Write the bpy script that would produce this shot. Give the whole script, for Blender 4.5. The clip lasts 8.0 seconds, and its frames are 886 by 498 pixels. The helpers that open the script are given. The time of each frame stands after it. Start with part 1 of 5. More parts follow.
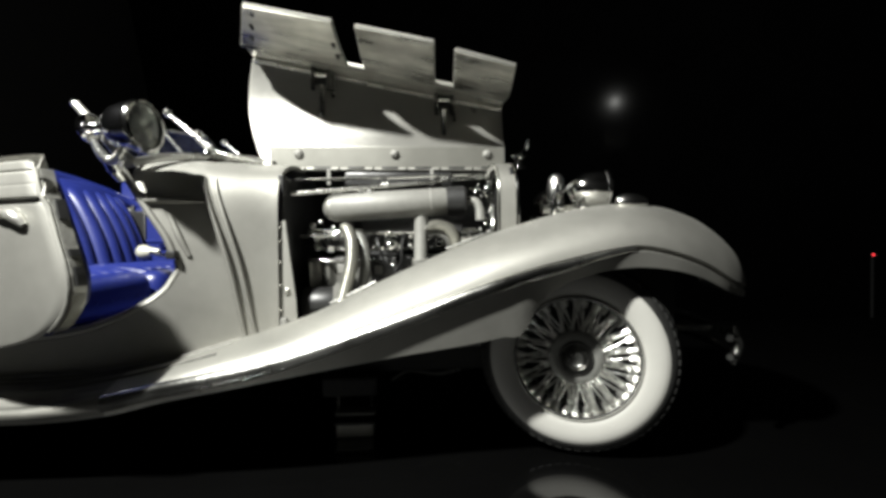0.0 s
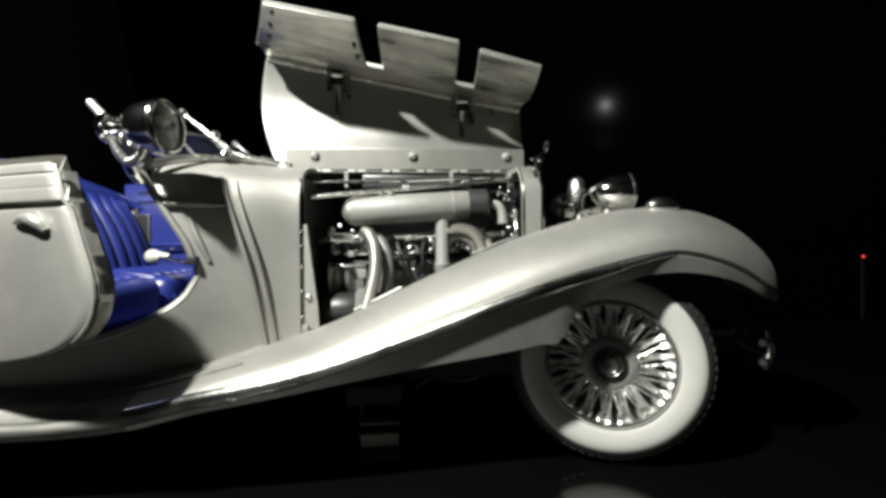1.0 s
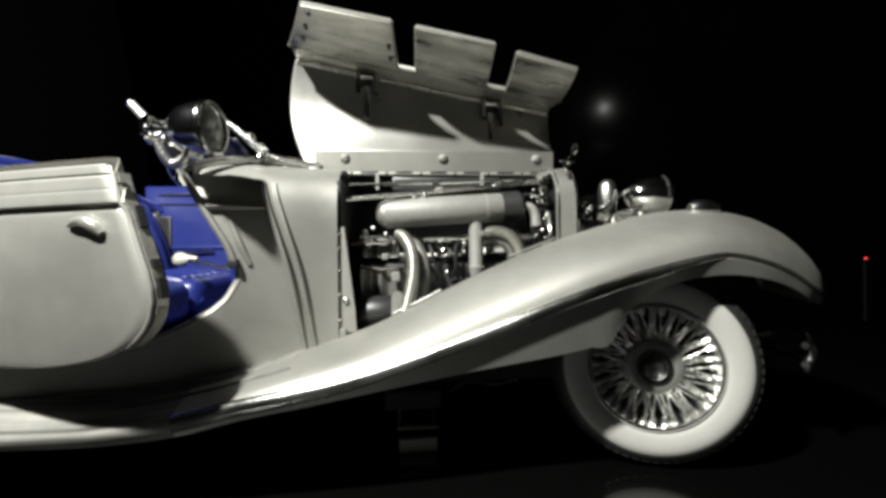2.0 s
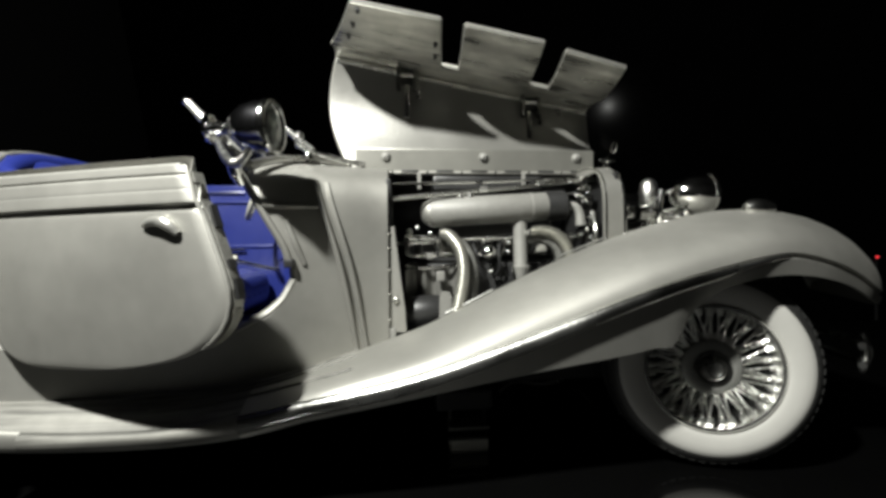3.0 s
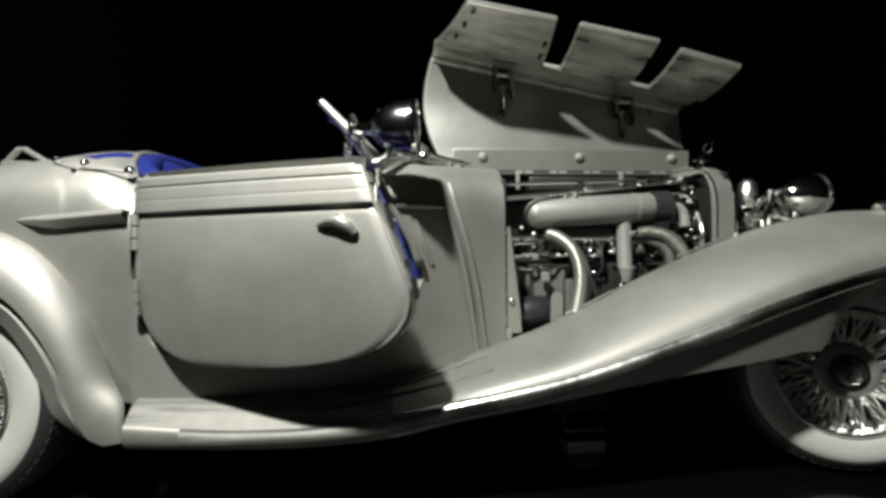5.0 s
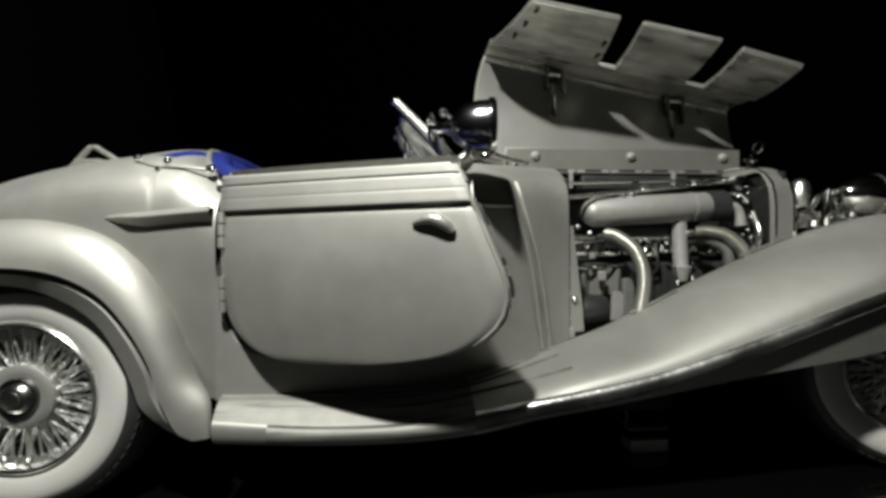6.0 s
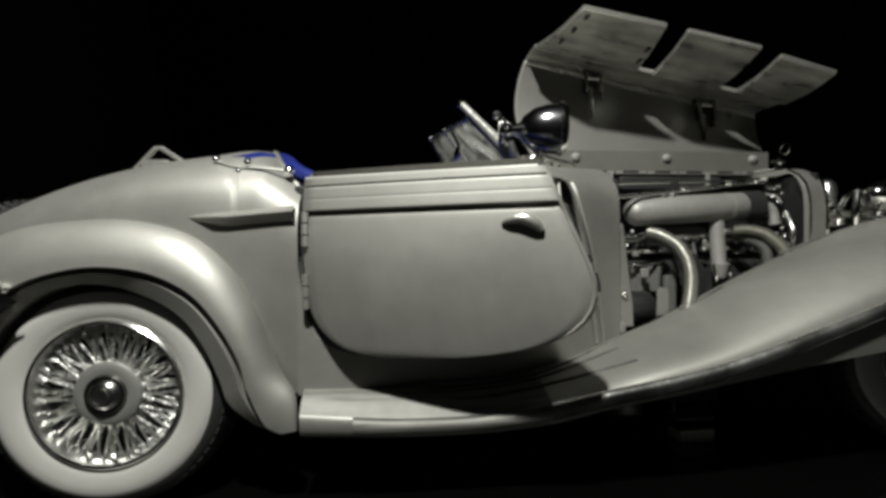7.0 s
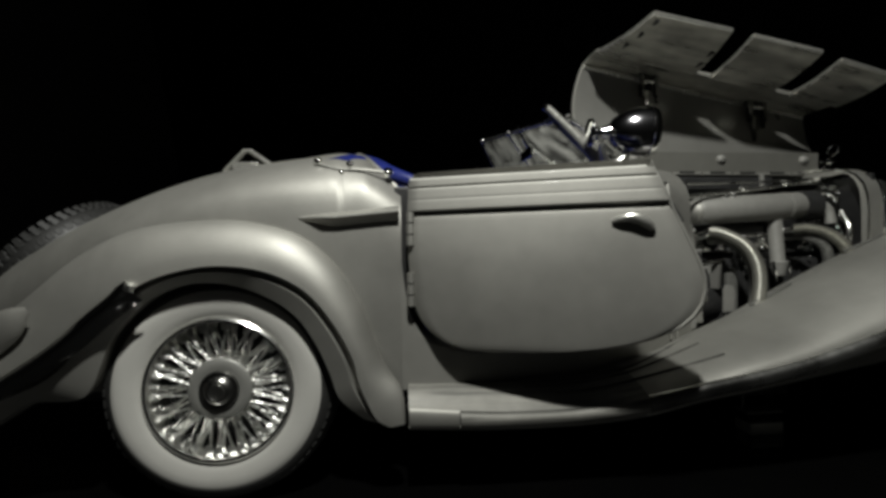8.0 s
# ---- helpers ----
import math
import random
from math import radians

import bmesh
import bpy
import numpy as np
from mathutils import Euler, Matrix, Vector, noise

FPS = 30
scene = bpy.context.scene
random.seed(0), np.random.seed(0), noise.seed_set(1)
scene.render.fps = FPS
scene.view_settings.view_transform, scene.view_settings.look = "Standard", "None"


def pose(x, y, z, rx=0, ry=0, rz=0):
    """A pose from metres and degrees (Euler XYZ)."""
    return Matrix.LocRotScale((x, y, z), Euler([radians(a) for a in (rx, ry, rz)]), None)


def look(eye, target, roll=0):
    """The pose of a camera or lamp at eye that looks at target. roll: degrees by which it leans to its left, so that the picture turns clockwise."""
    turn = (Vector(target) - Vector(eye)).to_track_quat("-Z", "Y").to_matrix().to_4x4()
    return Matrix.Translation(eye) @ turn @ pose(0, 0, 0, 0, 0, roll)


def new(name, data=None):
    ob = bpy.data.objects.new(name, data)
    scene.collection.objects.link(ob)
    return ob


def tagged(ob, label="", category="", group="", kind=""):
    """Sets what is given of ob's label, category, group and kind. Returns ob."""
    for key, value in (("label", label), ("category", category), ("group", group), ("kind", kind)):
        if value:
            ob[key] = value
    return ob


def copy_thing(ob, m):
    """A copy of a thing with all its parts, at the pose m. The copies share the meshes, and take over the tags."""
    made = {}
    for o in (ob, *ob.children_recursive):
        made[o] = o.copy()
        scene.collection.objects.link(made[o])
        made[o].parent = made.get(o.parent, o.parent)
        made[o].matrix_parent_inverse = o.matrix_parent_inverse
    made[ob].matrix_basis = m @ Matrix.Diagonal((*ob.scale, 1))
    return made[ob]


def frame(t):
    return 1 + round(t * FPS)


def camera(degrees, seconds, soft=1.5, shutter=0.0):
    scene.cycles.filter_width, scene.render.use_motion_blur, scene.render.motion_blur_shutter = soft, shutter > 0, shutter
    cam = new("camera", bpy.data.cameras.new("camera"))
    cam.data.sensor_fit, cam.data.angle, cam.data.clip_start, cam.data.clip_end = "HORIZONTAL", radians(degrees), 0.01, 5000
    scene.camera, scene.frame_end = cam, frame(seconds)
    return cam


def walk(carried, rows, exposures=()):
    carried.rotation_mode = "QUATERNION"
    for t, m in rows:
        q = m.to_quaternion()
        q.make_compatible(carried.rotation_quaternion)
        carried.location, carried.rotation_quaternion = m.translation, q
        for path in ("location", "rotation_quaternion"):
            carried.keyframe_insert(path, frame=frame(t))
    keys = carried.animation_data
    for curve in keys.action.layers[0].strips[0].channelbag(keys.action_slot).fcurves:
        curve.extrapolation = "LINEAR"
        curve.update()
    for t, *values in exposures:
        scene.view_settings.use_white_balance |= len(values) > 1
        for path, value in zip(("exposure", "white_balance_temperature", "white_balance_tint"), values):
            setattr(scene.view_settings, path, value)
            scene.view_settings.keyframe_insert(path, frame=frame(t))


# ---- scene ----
cam = camera(92.1, 8.0, soft=3.4)
PATH = [
    (0, (-0.03571, -0.13970, 0.04784), (0.0266, 0.8582, 0.0328), -0.56),
    (0.5, (-0.04140, -0.13898, 0.04803), (0.0320, 0.8582, 0.0343), -0.58),
    (1, (-0.04483, -0.13659, 0.04854), (0.0419, 0.8596, 0.0379), -0.64),
    (1.5, (-0.04966, -0.13564, 0.04860), (0.0456, 0.8598, 0.0445), -0.71),
    (3, (-0.06785, -0.13310, 0.04922), (0.0284, 0.8622, 0.0399), -0.69),
    (3.5, (-0.07457, -0.13190, 0.04947), (0.0146, 0.8641, 0.0418), -0.60),
    (4, (-0.08162, -0.13063, 0.05002), (0.0063, 0.8654, 0.0386), -0.41),
    (4.5, (-0.08791, -0.13069, 0.04944), (-0.0053, 0.8659, 0.0424), -0.49),
    (6, (-0.10950, -0.12991, 0.04951), (-0.0386, 0.8675, 0.0384), -0.25),
    (6.5, (-0.11812, -0.13179, 0.04906), (-0.0380, 0.8650, 0.0402), -0.32),
    (7, (-0.12651, -0.13183, 0.04927), (-0.0320, 0.8636, 0.0382), -0.43),
    (7.5, (-0.13590, -0.13212, 0.04847), (-0.0355, 0.8628, 0.0451), -0.65),
    (8, (-0.14738, -0.13262, 0.04889), (-0.0462, 0.8622, 0.0417), -0.68),
]
walk(cam, [(t, look(eye, target, roll)) for t, eye, target, roll in PATH],
     exposures=[(0, 0.38), (1.5, 0.30), (3.5, -0.05), (4.5, -0.18), (6.0, -0.48), (6.6, -0.67), (7.2, -0.98), (8.0, -1.42)])

# ---------------------------------------------------------------- light
world = bpy.data.worlds.new("dark_room")
scene.world = world
world.use_nodes = True
world.node_tree.nodes["Background"].inputs[0].default_value = (0.9, 1.0, 0.95, 1)
world.node_tree.nodes["Background"].inputs[1].default_value = 0.0006

# one small unseen lamp, fixed about where the cast shadows point
lamp_data = bpy.data.lights.new("main_lamp", "POINT")
lamp_data.energy = 6.1
lamp_data.shadow_soft_size = 0.005
lamp_data.color = (0.975, 0.98, 0.925)
lamp = new("main_lamp", lamp_data)
LAMP = (-0.143, -0.140, 0.199)
lamp.location = LAMP


# ---------------------------------------------------------------- materials
def nodes_of(name):
    m = bpy.data.materials.new(name)
    m.use_nodes = True
    nt = m.node_tree
    return m, nt, nt.nodes["Principled BSDF"]


def mat(name, color, rough=0.5, metal=0.0, var=0.08, scale=400.0, bump=0.0, bump_scale=3000.0, coat=0.0, rough_var=0.08, spec=0.5):
    """Principled surface with colour and gloss varying at two scales, and a fine relief."""
    m, nt, p = nodes_of(name)
    tc = nt.nodes.new("ShaderNodeTexCoord")
    n1 = nt.nodes.new("ShaderNodeTexNoise")
    n1.inputs["Scale"].default_value = scale * 0.12
    n1.inputs["Detail"].default_value = 5
    n2 = nt.nodes.new("ShaderNodeTexNoise")
    n2.inputs["Scale"].default_value = scale
    n2.inputs["Detail"].default_value = 3
    for n in (n1, n2):
        nt.links.new(tc.outputs["Object"], n.inputs["Vector"])
    add = nt.nodes.new("ShaderNodeMath")
    add.operation = "ADD"
    nt.links.new(n1.outputs["Fac"], add.inputs[0])
    nt.links.new(n2.outputs["Fac"], add.inputs[1])
    ramp = nt.nodes.new("ShaderNodeMapRange")
    ramp.inputs["From Min"].default_value, ramp.inputs["From Max"].default_value = 0.6, 1.4
    ramp.inputs["To Min"].default_value, ramp.inputs["To Max"].default_value = 1 - var, 1 + var
    nt.links.new(add.outputs[0], ramp.inputs["Value"])
    mul = nt.nodes.new("ShaderNodeVectorMath")
    mul.operation = "SCALE"
    mul.inputs[0].default_value = color
    nt.links.new(ramp.outputs[0], mul.inputs["Scale"])
    nt.links.new(mul.outputs[0], p.inputs["Base Color"])
    rr = nt.nodes.new("ShaderNodeMapRange")
    rr.inputs["From Min"].default_value, rr.inputs["From Max"].default_value = 0.3, 0.7
    rr.inputs["To Min"].default_value, rr.inputs["To Max"].default_value = max(0.01, rough - rough_var), min(1, rough + rough_var)
    nt.links.new(n1.outputs["Fac"], rr.inputs["Value"])
    nt.links.new(rr.outputs[0], p.inputs["Roughness"])
    p.inputs["Metallic"].default_value = metal
    p.inputs["Coat Weight"].default_value = coat
    p.inputs["Coat Roughness"].default_value = 0.12
    p.inputs["Specular IOR Level"].default_value = spec
    if bump:
        n3 = nt.nodes.new("ShaderNodeTexNoise")
        n3.inputs["Scale"].default_value = bump_scale
        n3.inputs["Detail"].default_value = 2
        nt.links.new(tc.outputs["Object"], n3.inputs["Vector"])
        b = nt.nodes.new("ShaderNodeBump")
        b.inputs["Strength"].default_value = bump
        b.inputs["Distance"].default_value = 0.0002
        nt.links.new(n3.outputs["Fac"], b.inputs["Height"])
        nt.links.new(b.outputs[0], p.inputs["Normal"])
    return m


PAINT = mat("satin_silver_paint", (0.285, 0.281, 0.259), 0.60, 0.82, 0.07, 300, 0.10, 5000, coat=0.04)
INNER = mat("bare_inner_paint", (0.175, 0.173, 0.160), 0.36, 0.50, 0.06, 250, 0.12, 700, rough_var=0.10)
PLATE = mat("brushed_hinge_plate", (0.1728, 0.1709, 0.1536), 0.42, 0.55, 0.08, 300, 0.08, 2500)
CLIPDARK = mat("dark_spring_steel", (0.20, 0.20, 0.19), 0.24, 1.0, 0.2, 500, 0.3, 1500)
TRIM = mat("rippled_trim", (0.36, 0.357, 0.33), 0.33, 0.65, 0.10, 500, 0.8, 700)
DIM = mat("dim_grey_metal", (0.1408, 0.1408, 0.1312), 0.42, 0.4, 0.25, 500, 0.3, 1800)
CHROME = mat("chrome", (0.82, 0.82, 0.80), 0.09, 1.0, 0.03, 300, 0.05, 1200, rough_var=0.03)
BRIGHT = mat("bright_plated_wire", (0.85, 0.85, 0.82), 0.24, 1.0, 0.05, 600, 0.10, 2500)
SPARKLE = mat("plated_wire_lattice", (0.72, 0.72, 0.69), 0.28, 1.0, 0.05, 600, 1.0, 1400)
HUBGREY = mat("grey_hub_paint", (0.21, 0.21, 0.195), 0.42, 0.40, 0.06, 500, 0.1, 2500)
STRIP = mat("worn_bright_moulding", (0.64, 0.64, 0.61), 0.23, 1.0, 0.22, 500, 0.5, 450, rough_var=0.12)
WIRE = mat("plated_wheel_wire", (0.88, 0.88, 0.85), 0.29, 1.0, 0.05, 600, 1.0, 1200)
DULL = mat("dull_chrome", (0.55, 0.55, 0.52), 0.22, 1.0, 0.08, 500, 0.10, 2500)
NIGHT = mat("dark_chrome", (0.42, 0.42, 0.44), 0.14, 1.0, 0.05, 300, 0.05, 1200, rough_var=0.04)
STEEL = mat("cast_grey_metal", (0.175, 0.173, 0.16), 0.58, 0.15, 0.12, 500, 0.2, 2500)
DARK = mat("dark_engine_metal", (0.032, 0.032, 0.032), 0.35, 0.3, 0.25, 600, 0.3, 2500)
BLACK = mat("matt_black_plastic", (0.012, 0.012, 0.012), 0.45, 0, 0.2, 500, 0.2, 3000)
BLUE = mat("royal_blue_upholstery", (0.0105, 0.0172, 0.114), 0.36, 0, 0.10, 300, 0.15, 2500, coat=0.05)
RUBBER = mat("black_rubber", (0.0141, 0.0141, 0.0134), 0.55, 0, 0.2, 500, 0.25, 2500)
WHITEWALL = mat("white_rubber", (0.37, 0.365, 0.341), 0.42, 0, 0.04, 250, 0.08, 2500)
PALE = mat("pale_grey_plastic", (0.66, 0.66, 0.60), 0.40, 0, 0.06, 300, 0.1, 1500)
CREAM = mat("cream_plastic", (0.3328, 0.3264, 0.2752), 0.3, 0, 0.04, 300)
HOSE = mat("flexible_metal_hose", (0.27, 0.266, 0.236), 0.33, 0.75, 0.05, 300)
TABLE = mat("polished_black_acrylic", (0.0015, 0.0015, 0.0015), 0.035, 0, 0.2, 30, 0.0, rough_var=0.02)
WALLS = mat("black_gloss_panel", (0.0015, 0.0015, 0.0016), 0.105, 0, 0.3, 12, 0.10, 45, rough_var=0.04, spec=0.006)
ROOM = mat("black_room_wall", (0.0008, 0.0008, 0.0008), 0.9, 0, 0.2, 10)



def streaked(name, color, rough, faint=0.62, strong=1.30, metal=0.85, grain=(40, 260, 200)):
    """Rolled sheet metal with long faint streaks along x."""
    m = mat(name, color, rough, metal, 0.18, 300, 0.06, 2500)
    nt = m.node_tree
    p = nt.nodes["Principled BSDF"]
    tc = nt.nodes.new("ShaderNodeTexCoord")
    mp = nt.nodes.new("ShaderNodeMapping")
    mp.inputs["Scale"].default_value = grain
    mp.inputs["Rotation"].default_value = (0, radians(-10), 0)
    n = nt.nodes.new("ShaderNodeTexNoise")
    n.inputs["Scale"].default_value = 1.0
    n.inputs["Detail"].default_value = 6
    nt.links.new(tc.outputs["Object"], mp.inputs["Vector"])
    nt.links.new(mp.outputs[0], n.inputs["Vector"])
    r = nt.nodes.new("ShaderNodeMapRange")
    r.inputs["From Min"].default_value, r.inputs["From Max"].default_value = 0.3, 0.7
    r.inputs["To Min"].default_value, r.inputs["To Max"].default_value = rough - 0.08, rough + 0.22
    nt.links.new(n.outputs["Fac"], r.inputs["Value"])
    nt.links.new(r.outputs[0], p.inputs["Roughness"])
    tone = nt.nodes.new("ShaderNodeMapRange")
    tone.inputs["From Min"].default_value, tone.inputs["From Max"].default_value = 0.32, 0.68
    tone.inputs["To Min"].default_value, tone.inputs["To Max"].default_value = faint, strong
    nt.links.new(n.outputs["Fac"], tone.inputs["Value"])
    blend = nt.nodes.new("ShaderNodeVectorMath")
    blend.operation = "SCALE"
    nt.links.new(p.inputs["Base Color"].links[0].from_socket, blend.inputs[0])
    nt.links.new(tone.outputs[0], blend.inputs["Scale"])
    nt.links.new(blend.outputs[0], p.inputs["Base Color"])
    b = nt.nodes.new("ShaderNodeBump")
    b.inputs["Strength"].default_value = 0.28
    b.inputs["Distance"].default_value = 0.0006
    nt.links.new(n.outputs["Fac"], b.inputs["Height"])
    nt.links.new(b.outputs[0], p.inputs["Normal"])
    return m


FLAPMETAL = streaked("streaked_flap_metal", (0.47, 0.464, 0.423), 0.27)
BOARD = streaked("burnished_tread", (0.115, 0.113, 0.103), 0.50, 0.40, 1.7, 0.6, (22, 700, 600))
GLASS, _nt, _p = nodes_of("clear_glass")
_p.inputs["Base Color"].default_value = (0.95, 0.98, 0.96, 1)
_p.inputs["Roughness"].default_value = 0.06
_p.inputs["Transmission Weight"].default_value = 0.93
_p.inputs["IOR"].default_value = 1.45

PANE, _nt, _p = nodes_of("thin_screen_plastic")
_nt.nodes.remove(_p)
_see = _nt.nodes.new("ShaderNodeBsdfTransparent")
_see.inputs["Color"].default_value = (0.92, 0.93, 0.91, 1)
_haze = _nt.nodes.new("ShaderNodeBsdfTranslucent")
_haze.inputs["Color"].default_value = (0.7, 0.7, 0.66, 1)
_tc = _nt.nodes.new("ShaderNodeTexCoord")
_smear = _nt.nodes.new("ShaderNodeTexNoise")
_smear.inputs["Scale"].default_value = 90.0
_smear.inputs["Detail"].default_value = 4
_smear.inputs["Distortion"].default_value = 1.5
_nt.links.new(_tc.outputs["Object"], _smear.inputs["Vector"])
_amount = _nt.nodes.new("ShaderNodeMapRange")
_amount.inputs["From Min"].default_value, _amount.inputs["From Max"].default_value = 0.40, 0.72
_amount.inputs["To Min"].default_value, _amount.inputs["To Max"].default_value = 0.02, 0.32
_nt.links.new(_smear.outputs["Fac"], _amount.inputs["Value"])
_mixed = _nt.nodes.new("ShaderNodeMixShader")
_nt.links.new(_amount.outputs[0], _mixed.inputs[0])
_nt.links.new(_see.outputs[0], _mixed.inputs[1])
_nt.links.new(_haze.outputs[0], _mixed.inputs[2])
_nt.links.new(_mixed.outputs[0], _nt.nodes["Material Output"].inputs["Surface"])

LED, _nt, _p = nodes_of("red_indicator")
_p.inputs["Base Color"].default_value = (0.4, 0.01, 0.02, 1)
_p.inputs["Emission Color"].default_value = (1.0, 0.05, 0.06, 1)
_p.inputs["Emission Strength"].default_value = 1.2


# ---------------------------------------------------------------- builders (millimetres)
MM = 0.001


def part(name, bm, material, parent=None, label="", smooth=True, angle=38):
    """Links a bmesh drawn in millimetres as one mesh object under a thing or a part."""
    bmesh.ops.remove_doubles(bm, verts=bm.verts, dist=0.002)
    bmesh.ops.recalc_face_normals(bm, faces=bm.faces)
    for v in bm.verts:
        v.co *= MM
    bm.edges.index_update()
    crisp = [e.index for e in bm.edges if not e.smooth]
    me = bpy.data.meshes.new(name)
    bm.to_mesh(me)
    bm.free()
    me.materials.append(material)
    if smooth:
        me.shade_smooth()
        me.set_sharp_from_angle(angle=radians(angle))
        for i in crisp:
            me.edges[i].use_edge_sharp = True
    ob = new(name, me)
    if parent is not None:
        ob.parent = parent
    if label:
        ob["label"] = label
    return ob


def again(ob, m, parent=None):
    """Another object on the same mesh, at pose m (metres)."""
    o = ob.copy()
    scene.collection.objects.link(o)
    o.parent = parent if parent is not None else ob.parent
    o.matrix_basis = m
    return o


def group_empty(name, place, label, category, parent=None):
    e = new(name)
    e.empty_display_size = 0.01
    e.location = [c * MM for c in place]
    if parent is not None:
        e.parent = parent
    return tagged(e, label, category)


def spline(pts, n):
    """Catmull-Rom curve through points, n samples evenly along its length."""
    P = np.asarray(pts, float)
    if len(P) == 2:
        return P[0] + (P[1] - P[0]) * np.linspace(0, 1, n)[:, None]
    Q = np.vstack([2 * P[0] - P[1], P, 2 * P[-1] - P[-2]])
    out = []
    for i in range(len(P) - 1):
        a, b, c, d = Q[i : i + 4]
        for t in np.linspace(0, 1, 24, endpoint=False):
            out.append(0.5 * (2 * b + (c - a) * t + (2 * a - 5 * b + 4 * c - d) * t**2 + (3 * b - a - 3 * c + d) * t**3))
    out.append(P[-1])
    out = np.array(out)
    s = np.concatenate([[0], np.cumsum(np.linalg.norm(np.diff(out, axis=0), axis=1))])
    u = np.linspace(0, s[-1], n)
    return np.stack([np.interp(u, s, out[:, k]) for k in range(out.shape[1])], 1)


def resample(G, m, n):
    """A control grid of points smoothed to m x n."""
    G = np.asarray(G, float)
    rows = np.array([spline(r, n) for r in G])
    return np.array([spline(rows[:, j], m) for j in range(n)]).transpose(1, 0, 2)


def normals(G):
    du, dv = np.gradient(G, axis=0), np.gradient(G, axis=1)
    N = np.cross(du, dv)
    return N / (np.linalg.norm(N, axis=2, keepdims=True) + 1e-9)


def sheet(G, thick=0.0, bm=None):
    """A surface through a grid of points; thick gives it a back and rims (along minus the grid's normal)."""
    bm = bm or bmesh.new()
    m, n = G.shape[:2]
    front = [[bm.verts.new(G[i, j]) for j in range(n)] for i in range(m)]
    for i in range(m - 1):
        for j in range(n - 1):
            bm.faces.new((front[i][j], front[i + 1][j], front[i + 1][j + 1], front[i][j + 1]))
    if thick:
        B = G - normals(G) * thick
        back = [[bm.verts.new(B[i, j]) for j in range(n)] for i in range(m)]
        for i in range(m - 1):
            for j in range(n - 1):
                bm.faces.new((back[i][j], back[i][j + 1], back[i + 1][j + 1], back[i + 1][j]))
        ring = [(i, 0) for i in range(m)] + [(m - 1, j) for j in range(1, n)] + [(i, n - 1) for i in range(m - 2, -1, -1)] + [(0, j) for j in range(n - 2, 0, -1)]
        for a, b in zip(ring, ring[1:] + ring[:1]):
            bm.faces.new((front[a[0]][a[1]], front[b[0]][b[1]], back[b[0]][b[1]], back[a[0]][a[1]]))
    return bm


def tube(path, r, n=10, bm=None, samples=None):
    """A round bar along a path; r is one radius or one for each sample."""
    bm = bm or bmesh.new()
    P = spline(path, samples) if samples else np.asarray(path, float)
    R = np.broadcast_to(np.asarray(r, float), (len(P),)) if np.ndim(r) == 0 else np.interp(np.linspace(0, 1, len(P)), np.linspace(0, 1, len(r)), r)
    T = np.gradient(P, axis=0)
    T /= np.linalg.norm(T, axis=1, keepdims=True) + 1e-12
    up = np.array([0, 0, 1.0]) if abs(T[0][2]) < 0.9 else np.array([0, 1.0, 0])
    rings = []
    for p, t, rad in zip(P, T, R):
        s = np.cross(t, up)
        s /= np.linalg.norm(s)
        up = np.cross(s, t)
        rings.append([bm.verts.new(p + rad * (math.cos(a) * s + math.sin(a) * up)) for a in np.linspace(0, 2 * math.pi, n, endpoint=False)])
    for a, b in zip(rings, rings[1:]):
        for k in range(n):
            bm.faces.new((a[k], a[(k + 1) % n], b[(k + 1) % n], b[k]))
    bm.faces.new(rings[0][::-1])
    bm.faces.new(rings[-1])
    return bm


def lathe(profile, place=(0, 0, 0), axis="y", n=48, bm=None, closed=False):
    """A turned body: profile of (along, radius) about the axis through place."""
    bm = bm or bmesh.new()
    rings = []
    for along, r in profile:
        ring = []
        for a in np.linspace(0, 2 * math.pi, n, endpoint=False):
            c, s = r * math.cos(a), r * math.sin(a)
            v = {"x": (along, c, s), "y": (c, along, s), "z": (c, s, along)}[axis]
            ring.append(bm.verts.new(Vector(place) + Vector(v)))
        rings.append(ring)
    pairs = list(zip(rings, rings[1:])) + ([(rings[-1], rings[0])] if closed else [])
    for a, b in pairs:
        for k in range(n):
            bm.faces.new((a[k], a[(k + 1) % n], b[(k + 1) % n], b[k]))
    if not closed:
        for ring, r in ((rings[0], profile[0][1]), (rings[-1], profile[-1][1])):
            if r > 0.01:
                bm.faces.new(ring)
    return bm


def block(lo, hi, bevel=0.3, bm=None, seg=2):
    """A box between two corners with rounded edges."""
    bm = bm or bmesh.new()
    made = bmesh.ops.create_cube(bm, size=1)["verts"]
    for v in made:
        v.co = Vector([lo[k] + (hi[k] - lo[k]) * (v.co[k] + 0.5) for k in range(3)])
    if bevel:
        edges = {e for v in made for e in v.link_edges}
        made = bmesh.ops.bevel(bm, geom=list(edges), offset=bevel, segments=seg, affect="EDGES", profile=0.6)
        for f in {f for v in made["verts"] for f in v.link_faces}:
            n = f.normal if f.normal.length > 0.5 else (f.normal_update() or f.normal)
            if max(abs(n.x), abs(n.y), abs(n.z)) > 0.9999:
                for e in f.edges:
                    e.smooth = False
    return bm


